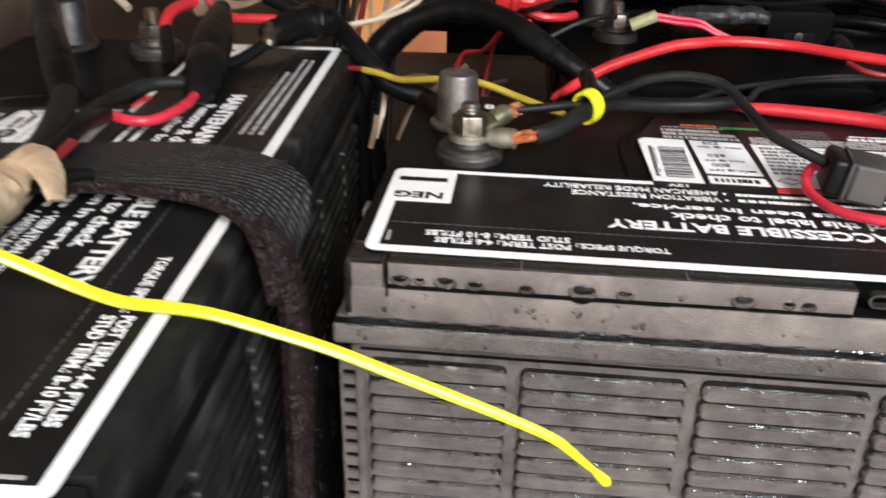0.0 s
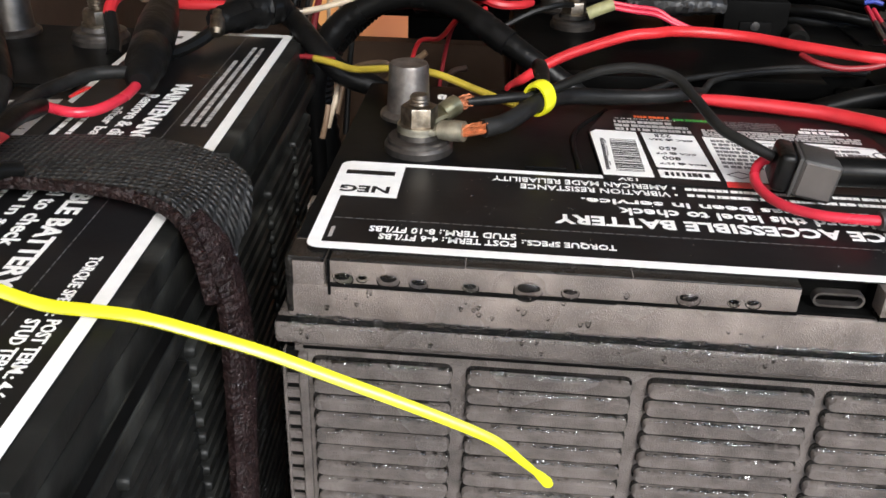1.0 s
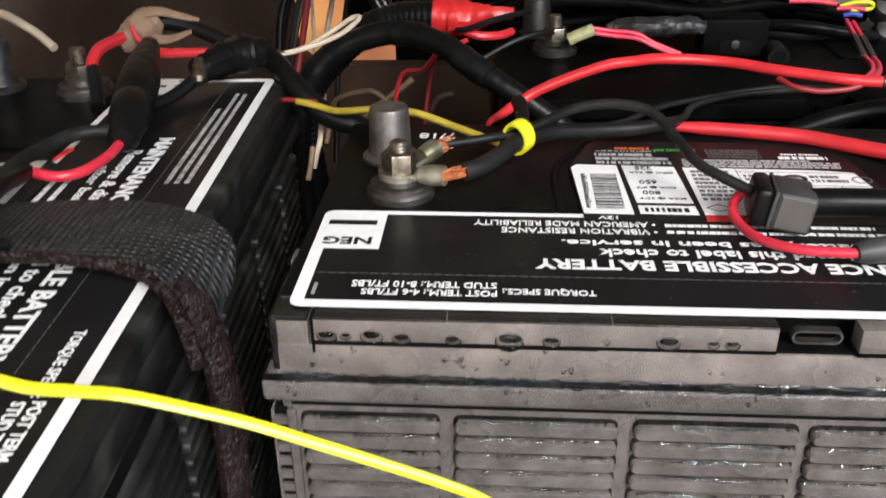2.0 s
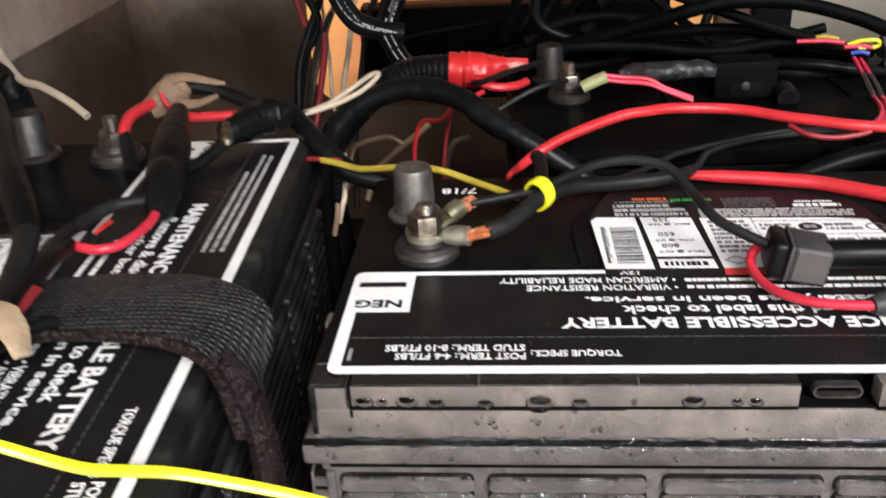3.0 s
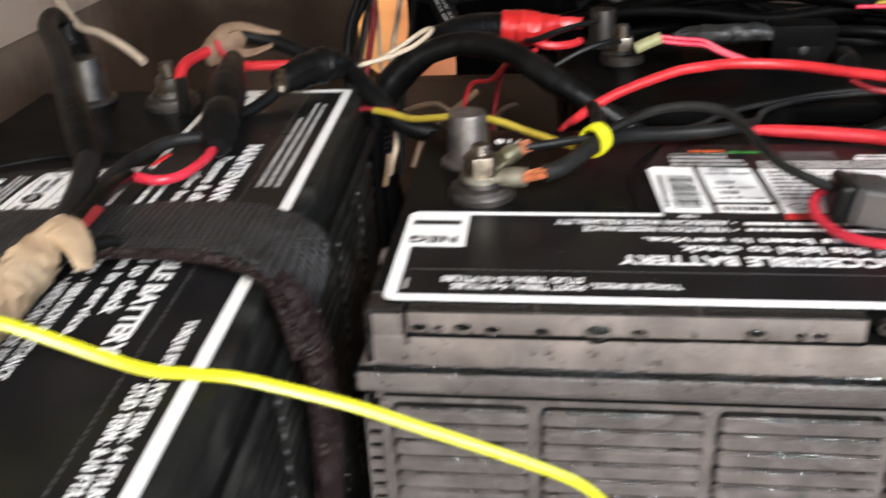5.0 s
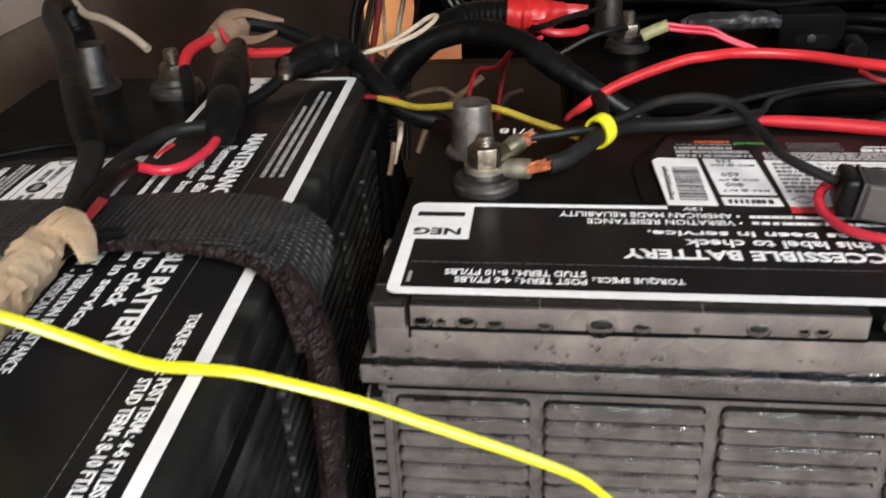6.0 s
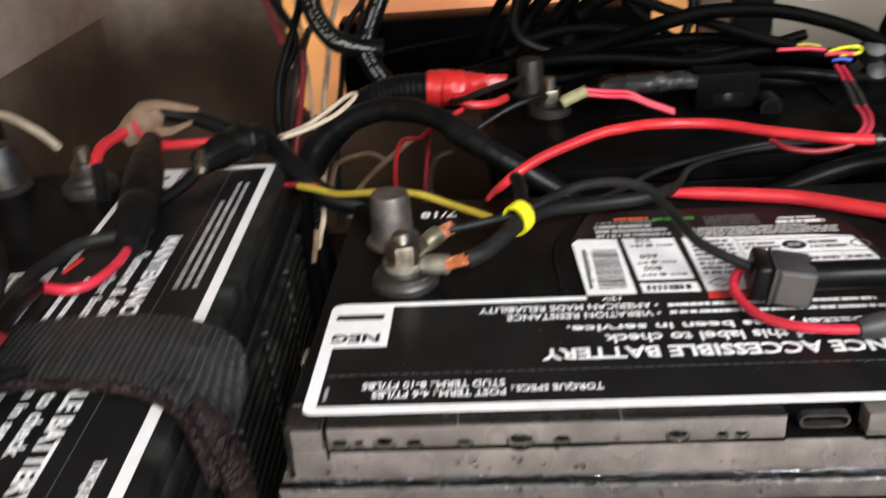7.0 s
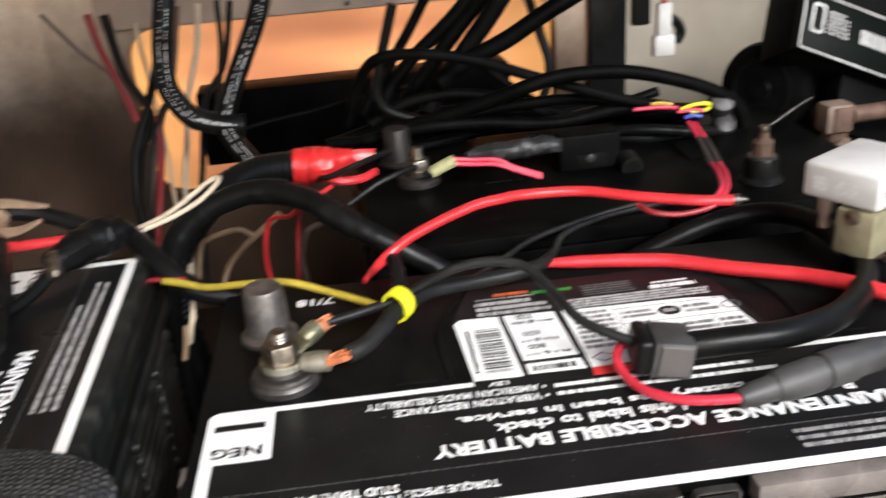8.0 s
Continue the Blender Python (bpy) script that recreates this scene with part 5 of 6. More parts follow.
box(-0.010, 0.009, -0.0092, 0.01, 0.001, 0.010, 0.0015, 2, bb)
part("body", bb, dull_pvc, br)
part("screw", lathe([(0.0026, 0), (0.0026, 0.0012), (0.001, 0.0016)], 16, along((-0.001, -0.0092, 0.0075), (-0.001, -0.02, 0.0075))), lead_dark, br)
sk = lathe([(0.0062, 0), (0.0062, 0.012)], 22, along((0.0215, -0.008, 0.0035), (0.0215, -0.02, 0.0025)))
part("socket", sk, black_pvc, br)
part("socket_bore", lathe([(0.0042, 0), (0.0042, 0.0004)], 20, along((0.0215, -0.0201, 0.0025), (0.0215, -0.03, 0.0018))), lid_top, br)
for pts, mt in (([(0.250, 0.31, 0.240), (0.266, 0.309, 0.240), (0.278, 0.309, 0.2385)], pink_pvc), ([(0.262, 0.312, 0.2415), (0.268, 0.311, 0.2420), (0.275, 0.310, 0.2405)], yellow_pvc),
                ([(0.280, 0.309, 0.2370), (0.288, 0.308, 0.2395), (0.297, 0.307, 0.2395), (0.297, 0.307, 0.236), (0.286, 0.307, 0.2355)], yellow_nylon),
                ([(0.278, 0.308, 0.236), (0.288, 0.307, 0.2365), (0.294, 0.306, 0.2355)], pink_pvc), ([(0.282, 0.306, 0.2325), (0.287, 0.305, 0.2335), (0.292, 0.304, 0.2325)], blue_pvc),
                ([(0.2835, 0.304, 0.2300), (0.2795, 0.279, 0.2270), (0.2735, 0.255, 0.2265), (0.2665, 0.232, 0.2285), (0.2585, 0.205, 0.2325), (0.2475, 0.178, 0.2365), (0.2340, 0.157, 0.2385)], pink_pvc),
                ([(0.2875, 0.304, 0.2290), (0.2840, 0.279, 0.2262), (0.2785, 0.255, 0.2260), (0.2712, 0.232, 0.2280), (0.2622, 0.205, 0.2322), (0.2505, 0.178, 0.2362), (0.2375, 0.157, 0.2380)], pink_pvc),
                ([(0.2008, 0.166, 0.2375), (0.2055, 0.158, 0.2362), (0.2155, 0.1545, 0.2352), (0.2262, 0.1535, 0.2362), (0.2330, 0.1535, 0.2380)], maroon_pvc)):
    wire = cable("thin_wire", pts, 0.0014, mt, "thin coloured wire among the black cables", "wire", seg=8)
    if len(pts) == 7:
        part("sleeve", tube([pts[1], pts[2], pts[3]], 0.0018, 8, 5), rubber, wire, "grey heat-shrink sleeve")
for c, s in (((0.316, 0.33, 0.2315), 0.0086), ((0.318, 0.328, 0.2170), 0.0076)):
    tagged(part("metal_cap", lathe([(s, -0.006), (s, 0.003), (s * 0.85, 0.005), (s * 0.3, 0.0062)], 20, Matrix.Translation(c) @ Matrix.Rotation(radians(50), 4, "X")), lead_dark), "shiny metal connector cap among cables", "connector")


# ---- fuse holder and loops on the near battery ----
fh = tagged(base("fuse_holder", pose(0.1603, 0.0626, 0.2195)), "dark grey square in-line fuse holder lying on a battery lid", "fuse holder")
tilt = pose(0, 0, 0, 0, 8, -9)
part("cap", box(0.0, 0.0064, -0.0084, 0.0095, -0.0006, 0.0136, 0.0022, 4, None, tilt), black_tape, fh, "black rounded end cap")
part("rib", box(0.0062, 0.0076, -0.0088, 0.0092, -0.0008, 0.0138, 0.0004, 2, None, tilt), rubber, fh, "grey raised rib")
part("body", box(0.0074, 0.0212, -0.0086, 0.0092, -0.0008, 0.0136, 0.0014, 3, None, tilt), rubber, fh, "dark grey moulded body")
# thin paler plate holds the light that falls on the front face
part("lit_front", box(0.0086, 0.0202, -0.0090, -0.0082, 0.0004, 0.0125, 0.0003, 1, None, tilt), lit_grey, fh, "paler grey plate painting light on the front face")
cable("fuse_cable", [(0.1790, 0.0600, 0.2250), (0.195, 0.0582, 0.2258), (0.220, 0.0585, 0.2255), (0.246, 0.0690, 0.2235), (0.268, 0.0890, 0.2215), (0.282, 0.112, 0.2205), (0.2865, 0.135, 0.2205), (0.286, 0.158, 0.2205), (0.280, 0.177, 0.2185),
                     (0.268, 0.188, 0.2155), (0.250, 0.1905, 0.2120), (0.230, 0.1900, 0.2065), (0.20, 0.1895, 0.195), (0.16, 0.1885, 0.18)], 0.0053, black_pvc, "thick black cable looping from a fuse holder behind the battery", seg=14)
rl = tagged(base("red_fuse_lead", pose(0.157, 0.064, 0.22)), "glossy red wire loop running into a black in-line fuse", "fuse lead")
O = (0.157, 0.064, 0.22)
part("wire", rel(tube([(0.1655, 0.0665, 0.2265), (0.1595, 0.0680, 0.2245), (0.1563, 0.0640, 0.2208), (0.1570, 0.0560, 0.2185), (0.1615, 0.0450, 0.2180), (0.1720, 0.0360, 0.2188), (0.1880, 0.0305, 0.2205), (0.194, 0.0305, 0.2215)], 0.0018, 12, 8), O),
     cherry_pvc, rl, "glossy red wire")
a, e = (0.1875, 0.0303, 0.2205), (0.262, 0.0420, 0.2260)
part("fuse_body", rel(lathe([(0.0030, 0.0), (0.0042, 0.004), (0.0046, 0.013), (0.0052, 0.0135), (0.0062, 0.018), (0.0064, 0.030), (0.0058, 0.0305), (0.0058, 0.0325), (0.0066, 0.033), (0.0066, 0.044), (0.0060, 0.046), (0.0060, 0.055), (0.0042, 0.062), (0.003, 0.066)],
                          24, along(a, e)), O), rubber, rl, "black moulded in-line fuse")
part("fuse_tail", rel(tube([(0.250, 0.040, 0.2255), (0.275, 0.045, 0.2235), (0.305, 0.058, 0.220), (0.34, 0.08, 0.205)], 0.003, 10, 6), O), black_pvc, rl)

# ---- things on the crosswise battery ----
fz = tagged(base("fuse_holder", pose(-0.078, 0.12, 0.24)), "black cylindrical fuse holder with a red wire across a battery", "fuse holder")
O = (-0.078, 0.12, 0.24)
part("body", rel(lathe([(0.0040, 0), (0.0062, 0.003), (0.0068, 0.016), (0.0082, 0.018), (0.0086, 0.033), (0.0079, 0.0345), (0.0079, 0.0365), (0.0086, 0.038), (0.0088, 0.058), (0.0080, 0.072), (0.0060, 0.088), (0.0045, 0.1)], 24,
                       along((-0.0735, 0.093, 0.2355), (-0.0925, 0.192, 0.2475))), O), black_tape, fz)
part("red_lead", rel(tube([(-0.0740, 0.102, 0.2355), (-0.0752, 0.094, 0.2345), (-0.0765, 0.0835, 0.2332), (-0.0812, 0.0705, 0.2325), (-0.0885, 0.0652, 0.2328), (-0.0990, 0.0668, 0.2340)], 0.0020, 12, 8), O), cherry_pvc, fz, "glossy red wire")
part("tag", rel(ribbon([(-0.0935, 0.0755, 0.2350), (-0.0915, 0.0795, 0.2358), (-0.0900, 0.0835, 0.2362)], 0.0032, 0.0006, [(1, 0.1, 0.3), (1, 0, 0.2)], taper=(0.5, 1.0, 1.1)), O), red_tape, fz, "torn red tape flag")
cable("black_cable", [(-0.0760, 0.105, 0.2340), (-0.0830, 0.1010, 0.2370), (-0.0935, 0.0950, 0.2375), (-0.0992, 0.0830, 0.2372), (-0.1023, 0.0690, 0.2375), (-0.1013, 0.0456, 0.2385), (-0.0990, 0.0200, 0.2390), (-0.097, -0.018, 0.2385), (-0.096, -0.050, 0.2370)], 0.0027, dusty_pvc,
      "dusty black cable crossing a battery lid")
cable("black_cable", [(-0.1000, 0.0660, 0.2345), (-0.0985, 0.0560, 0.2365), (-0.0965, 0.040, 0.2395), (-0.0945, 0.010, 0.2395), (-0.094, -0.020, 0.238), (-0.094, -0.05, 0.237)], 0.0032, black_pvc, "black cable bundled under masking tape")
cable("black_cable", [(-0.081, 0.009, 0.2345), (-0.085, 0.004, 0.2360), (-0.089, -0.002, 0.2370), (-0.092, -0.015, 0.238)], 0.0026, black_pvc, "black cable bundled under masking tape")
cable("heavy_black_cable", [(-0.184, 0.220, 0.238), (-0.188, 0.219, 0.256), (-0.187, 0.205, 0.2675), (-0.178, 0.178, 0.2680), (-0.155, 0.140, 0.2655), (-0.135, 0.102, 0.2610), (-0.119, 0.074, 0.2540), (-0.109, 0.057, 0.2460), (-0.103, 0.032, 0.2410),
                            (-0.098, 0.004, 0.2395), (-0.0955, -0.030, 0.2385), (-0.095, -0.075, 0.237), (-0.096, -0.13, 0.235)], [0.0042, 0.0044, 0.0046, 0.0046, 0.0046, 0.0047, 0.0048, 0.0047, 0.0043, 0.0040, 0.0040, 0.0040, 0.0040], dusty_pvc,
      "heavy dusty black cable bent down from a battery post", seg=14)
cable("cable_sleeve", [(-0.132, 0.0965, 0.2598), (-0.122, 0.079, 0.2555), (-0.114, 0.0650, 0.2500), (-0.1085, 0.0555, 0.2450)], [0.0050, 0.0058, 0.0060, 0.0052], black_tape, "dark rubber sleeve over a heavy cable", "cable sleeve", seg=16)
# post clamp boot at the far end
cable("post_boot", [(-0.180, 0.208, 0.240), (-0.186, 0.215, 0.250), (-0.189, 0.216, 0.262)], [0.0075, 0.0080, 0.0070], black_tape, "black taped lug beside a battery post", "cable lug", seg=14, lump=0.12)

tape = tagged(base("taped_bundle", pose(-0.095, -0.03, 0.238)), "wrinkled tan masking tape wrapped round black cables", "tape wrap")
O = (-0.095, -0.03, 0.238)
part("wrap", rel(tube([(-0.0965, 0.003, 0.2375), (-0.0965, -0.006, 0.2388), (-0.0960, -0.020, 0.2385), (-0.0950, -0.036, 0.2378), (-0.0945, -0.052, 0.2372), (-0.0955, -0.075, 0.2366), (-0.097, -0.095, 0.236)],
                      [0.0052, 0.0068, 0.0072, 0.0068, 0.0068, 0.0076, 0.0072], 18, 8, lump=0.24), O), masking, tape)
part("flap", rel(ribbon([(-0.0965, -0.0020, 0.2452), (-0.0900, -0.0040, 0.2446), (-0.0850, -0.0075, 0.2405), (-0.0825, -0.0110, 0.2345)], 0.012, 0.0016, [(0.35, 1, 0.1), (0.2, 1, 0.0), (0.1, 1, 0)], taper=(1, 1, 0.8, 0.5), fray=0.0012), O), masking, tape)

tagged(part("cable_label", ribbon([(-0.0908, 0.0215, 0.2408), (-0.0900, 0.012, 0.2410), (-0.0896, 0.003, 0.2404)], 0.0034, 0.0006, [(1, 0.05, -0.55), (1, 0.05, -0.55)], taper=(1, 0.9, 0.6)), maroon_pvc),
       "dark red label stuck along a black cable", "cable label")
tie = tagged(base("cable_tie", pose(-0.078, -0.07, 0.25)), "long bright yellow cable tie with an uncut tail sticking out", "cable tie")
O = (-0.078, -0.07, 0.25)
part("strap", rel(ribbon([(-0.090, -0.062, 0.2490), (-0.0810, -0.058, 0.2440), (-0.0700, -0.0555, 0.2375), (-0.058, -0.0545, 0.2315), (-0.047, -0.0545, 0.2278), (-0.036, -0.054, 0.2265), (-0.0245, -0.053, 0.2245), (-0.010, -0.0515, 0.2195),
                          (0.0055, -0.050, 0.2135), (0.0205, -0.0490, 0.2068), (0.036, -0.0485, 0.2003), (0.052, -0.0485, 0.1938), (0.0645, -0.0485, 0.1878), (0.0722, -0.0485, 0.1812), (0.0780, -0.0485, 0.1760)], 0.0031, 0.0012,
                         [(0.2, 0.8, 0.6), (0.2, 0.8, 0.5), (0.2, 1, 0.5), (0.15, 0.8, 0.7), (0.3, 0.6, 0.9), (0.5, 0.5, 0.9)], taper=(1, 1, 1, 1, 1, 1, 0.95, 0.85, 0.5)), O), yellow_nylon, tie)
part("tip", rel(ribbon([(0.0758, -0.0485, 0.1780), (0.0776, -0.0485, 0.1763), (0.0795, -0.0486, 0.1744), (0.0806, -0.0486, 0.1735)], 0.0030, 0.0009, [(0.5, 0.5, 0.9), (0.5, 0.5, 0.9)], taper=(0.55, 0.85, 1.0, 0.45)), O), yellow_nylon, tie)
part("head", rel(box(-0.0925, -0.0820, -0.0730, -0.0620, 0.2440, 0.2510, 0.0012), O), yellow_nylon, tie)
part("loop", rel(tube([(-0.0950 + 0.0092 * math.cos(radians(q)), -0.066, 0.2372 + 0.0092 * math.sin(radians(q))) for q in range(0, 331, 30)], 0.0017, 8, 4), O), yellow_nylon, tie)

# strap with loop fastener
st = tagged(base("webbing_strap", pose(-0.03, 0.02, 0.235)), "black webbing strap with dark brown loop fastener over a battery", "strap")
O = (-0.03, 0.02, 0.235)
part("webbing", rel(ribbon([(-0.222, 0.026, 0.215), (-0.214, 0.026, 0.2262), (-0.20, 0.0245, 0.2278), (-0.15, 0.0245, 0.2285), (-0.105, 0.0245, 0.2300), (-0.075, 0.0245, 0.2318), (-0.050, 0.0228, 0.2318), (-0.034, 0.019, 0.2298), (-0.0265, 0.013, 0.2265), (-0.0225, 0.006, 0.2195),
                            (-0.0205, 0.000, 0.210)], 0.041, 0.0022, [(0, 1, 0), (0, 1, 0), (0.06, 1, 0), (0.15, 1, 0.0), (0.2, 1, 0)], res=10, fray=0.0004, taper=(1, 1, 1, 1, 1, 1, 0.95, 0.8, 0.35)), O), webbing, st, "black woven webbing")
part("fastener_edge", rel(ribbon([(-0.118, 0.007, 0.2295), (-0.098, 0.0055, 0.2315), (-0.072, 0.0035, 0.2328), (-0.052, 0.0012, 0.2325), (-0.037, -0.0028, 0.2312), (-0.027, -0.0085, 0.2275), (-0.0215, -0.013, 0.219), (-0.019, -0.014, 0.205)], 0.0027, 0.0026,
                                 [(0, 1, 0.2), (0.1, 1, 0.2), (0.2, 1, 0.1), (0.3, 1, 0)], res=22, fray=0.0018, taper=(0.4, 1.0, 0.7, 1.1, 0.9, 1.4, 1.3)), O), velcro, st, "dark brown fuzzy loop fastener edge")
part("hanging_end", rel(ribbon([(-0.0275, -0.002, 0.227), (-0.0205, -0.0035, 0.217), (-0.0165, -0.003, 0.200), (-0.0155, -0.0050, 0.175), (-0.0158, -0.009, 0.145), (-0.0165, -0.013, 0.09), (-0.0165, -0.013, 0.04)], 0.0105, 0.0034,
                               [(0.45, 1, 0), (0.55, 1, 0), (0.65, 1, 0), (0.6, 1, 0)], res=22, fray=0.0016, taper=(0.8, 1.1, 0.95, 1.05, 0.9, 1, 0.95)), O), velcro, st, "dark brown fuzzy hanging strap end")

# wires and tape at the far end of the crosswise battery
bt = tagged(base("taped_joint", pose(-0.098, 0.21, 0.25)), "tan masking tape joint of red and black wires", "tape wrap")
O = (-0.098, 0.21, 0.25)
part("wrap", rel(tube([(-0.1120, 0.203, 0.2445), (-0.1050, 0.208, 0.2485), (-0.0985, 0.212, 0.2530), (-0.0940, 0.214, 0.2555)], [0.0050, 0.0078, 0.0082, 0.0058], 14, 6, lump=0.2), O), masking_shade, bt)
part("flap", rel(ribbon([(-0.099, 0.207, 0.2585), (-0.092, 0.210, 0.2590), (-0.080, 0.214, 0.2550), (-0.074, 0.215, 0.2535)], 0.006, 0.001, [(0, 1, 0.6), (0, 1, 0.6)], taper=(1, 0.9, 0.6, 0.3)), O), masking_shade, bt)
part("flap", rel(ribbon([(-0.096, 0.204, 0.2470), (-0.087, 0.205, 0.2465), (-0.076, 0.206, 0.2500)], 0.006, 0.001, [(0, 1, 0.6), (0, 1, 0.6)], taper=(1, 0.8, 0.4)), O), masking_shade, bt)
part("red_wire", rel(tube([(-0.1140, 0.172, 0.2365), (-0.1165, 0.178, 0.2420), (-0.1155, 0.186, 0.2465), (-0.111, 0.198, 0.2480), (-0.105, 0.206, 0.2490)], 0.0029, 10, 8), O), red_pvc, bt, "red wire")
part("sheath", rel(tube([(-0.110, 0.160, 0.2268), (-0.1115, 0.166, 0.2310), (-0.1140, 0.172, 0.2365), (-0.1160, 0.1765, 0.2402)], 0.0034, 10, 6), O), black_pvc, bt, "black sheath")
part("red_twist", rel(tube([(-0.1035, 0.201, 0.2540), (-0.1010, 0.2000, 0.2480), (-0.0955, 0.2010, 0.2445), (-0.0915, 0.206, 0.2455)], 0.0013, 8, 6), O), red_pvc, bt)
part("black_wire", rel(tube([(-0.098, 0.213, 0.2515), (-0.090, 0.215, 0.2525), (-0.077, 0.215, 0.2495), (-0.060, 0.211, 0.2435), (-0.050, 0.206, 0.2400)], 0.0040, 10, 8), O), black_pvc, bt, "black wire")
cable("red_wire", [(-0.1000, 0.203, 0.2440), (-0.0905, 0.199, 0.2415), (-0.077, 0.199, 0.2412), (-0.062, 0.20, 0.2412), (-0.052, 0.20, 0.2405)], 0.0025, red_pvc, "red wire running into a black tape joint", "wire")
jb = tagged(base("taped_joint", pose(-0.05, 0.2, 0.24)), "lumpy black vinyl tape joint with a shiny metal end", "tape wrap")
O = (-0.05, 0.2, 0.24)
part("wrap", rel(tube([(-0.0690, 0.180, 0.2370), (-0.060, 0.190, 0.2390), (-0.051, 0.199, 0.2405), (-0.043, 0.205, 0.2395), (-0.037, 0.209, 0.2375)], [0.0055, 0.0080, 0.0092, 0.0075, 0.0040], 16, 6, lump=0.2), O), black_tape, jb)
part("metal_end", rel(lathe([(0.0028, 0), (0.0036, 0.003), (0.0036, 0.011), (0.002, 0.013)], 14, along((-0.0665, 0.183, 0.242), (-0.0655, 0.172, 0.2330))), O), steel, jb, "shiny crimped metal end")
part("wire", rel(tube([(-0.066, 0.182, 0.237), (-0.0715, 0.172, 0.2325), (-0.078, 0.160, 0.2300), (-0.0855, 0.147, 0.2300)], 0.0030, 8, 6), O), black_pvc, jb)
part("terminal_tip", rel(lathe([(0.0014, 0), (0.0016, 0.006)], 10, along((-0.0375, 0.208, 0.2378), (-0.030, 0.209, 0.2375))), O), steel, jb)
cable("cream_wire", [(-0.240, 0.248, 0.335), (-0.2188, 0.243, 0.3120), (-0.2066, 0.239, 0.2963), (-0.1965, 0.229, 0.2743), (-0.1865, 0.219, 0.2650), (-0.1782, 0.212, 0.2597), (-0.1658, 0.205, 0.2584), (-0.1500, 0.197, 0.2525), (-0.1385, 0.190, 0.2464)], 0.0021, cream_pvc,
      "cream wire running down to a battery stud", "wire")
cable("cream_wire", [(-0.2185, 0.2445, 0.3115), (-0.2115, 0.242, 0.3060), (-0.2030, 0.2365, 0.2945), (-0.2000, 0.231, 0.2815)], 0.0016, cream_pvc, "cream wire strand doubled beside another", "wire")

# white fitting on the side wall
wf = tagged(base("hose_fitting", pose(LEFT, 0.43, 0.322)), "cream plastic fitting on the locker side wall", "pipe fitting")
rot = Matrix.Rotation(radians(90), 4, "Y")
part("flange", lathe([(0.043, -0.002), (0.045, 0.002), (0.045, 0.006), (0.040, 0.010), (0.030, 0.011)], 40, rot), cream_abs, wf)
part("hub", lathe([(0.028, 0.006), (0.026, 0.024), (0.022, 0.028)], 32, rot), cream_abs, wf)
tagged(part("scuff_mark", ribbon([(LEFT - 0.0004, 0.385, 0.300), (LEFT - 0.0004, 0.392, 0.288), (LEFT - 0.0004, 0.396, 0.276)], 0.006, 0.0008, [(0, 1, 0), (0, 1, 0)], taper=(0.4, 1, 0.6, 0.1)), brown_pvc), "dark scuffed crack in the wall", "crack", kind="structure")

# ---- right side ----
tagged(part("vertical_strip", box(0.262, 0.291, 0.440, 0.452, 0.0, DECK, 0.002), black_tape), "black upright rubber strip before the bulkhead", "strip")
wc = tagged(base("wire_connector", pose(0.327, 0.46, 0.24)), "white plastic plug hanging on a red wire", "connector")
wb2 = box(-0.0055, 0.0055, -0.004, 0.004, 0.010, 0.036, 0.0012)
box(-0.0082, 0.0085, -0.005, 0.005, -0.004, 0.012, 0.0015, 2, wb2)
part("plug", wb2, white_abs, wc)
part("wire", tube([(0, 0, 0.034), (0.0, 0.002, 0.06), (0.004, 0.006, 0.10)], 0.0022, 8, 6), maroon_pvc, wc)
part("clip", tube([(0.006, 0.004, 0.024), (0.012, 0.004, 0.02), (0.016, 0.004, 0.012), (0.012, 0.004, 0.004)], 0.004, 10, 6), black_pvc, wc)
tagged(part("wire_connector", box(0.300, 0.314, 0.452, 0.462, 0.262, 0.33, 0.002), black_pvc), "black plug hanging before the bulkhead", "connector")

# bracketed motor with a name plate
mo = tagged(base("pump_motor", pose(0.405, 0.42, 0.0)), "black round pump motor with a dark name plate", "pump")
face = along((-0.012, 0.0, 0.212), (-0.85, -0.62, 0.30))
part("end_bell", lathe([(0.030, -0.03), (0.034, -0.02), (0.035, -0.002), (0.033, 0.004), (0.028, 0.006)], 40, face), dull_pvc, mo)
part("end_ring", lathe([(0.024, 0.006), (0.024, 0.0072), (0.0215, 0.0074), (0.0205, 0.0062), (0.008, 0.0062), (0.007, 0.008), (0.002, 0.008)], 36, face), black_tape, mo)
part("housing", lathe([(0.03, 0.0), (0.030, 0.10)], 32, along((0.005, 0.01, 0.212), (0.05, 0.10, 0.18))), dull_pvc, mo)
part("stand", box(-0.01, 0.12, -0.02, 0.03, 0.0, 0.185, 0.004), black_tape, mo)
ex = Vector((0.92, 0.0, -0.39))
ey = Vector((0.12, 0.45, 0.88))
ez = ex.cross(ey).normalized()
ey = ez.cross(ex)
pl = Matrix.Translation((0.4375, 0.38, 0.2525)) @ Matrix((ex, ey, ez)).transposed().to_4x4()
np_ = tagged(base("name_plate", pl), "dark green name plate with a white border", "name plate")
part("plate", box(-0.045, 0.075, -0.020, 0.023, -0.008, 0.0, 0.001), plate_green, np_)
part("border", frame_strip(round_rect(-0.045, 0.075, -0.020, 0.023, 0.003), round_rect(-0.0437, 0.0737, -0.0187, 0.0217, 0.002), 0.0003, 0.0002), print_grey, np_)
part("emblem", frame_strip(round_rect(-0.038, -0.027, -0.006, 0.016, 0.003), round_rect(-0.036, -0.029, -0.004, 0.014, 0.002), 0.0003, 0.0002), print_grey, np_)
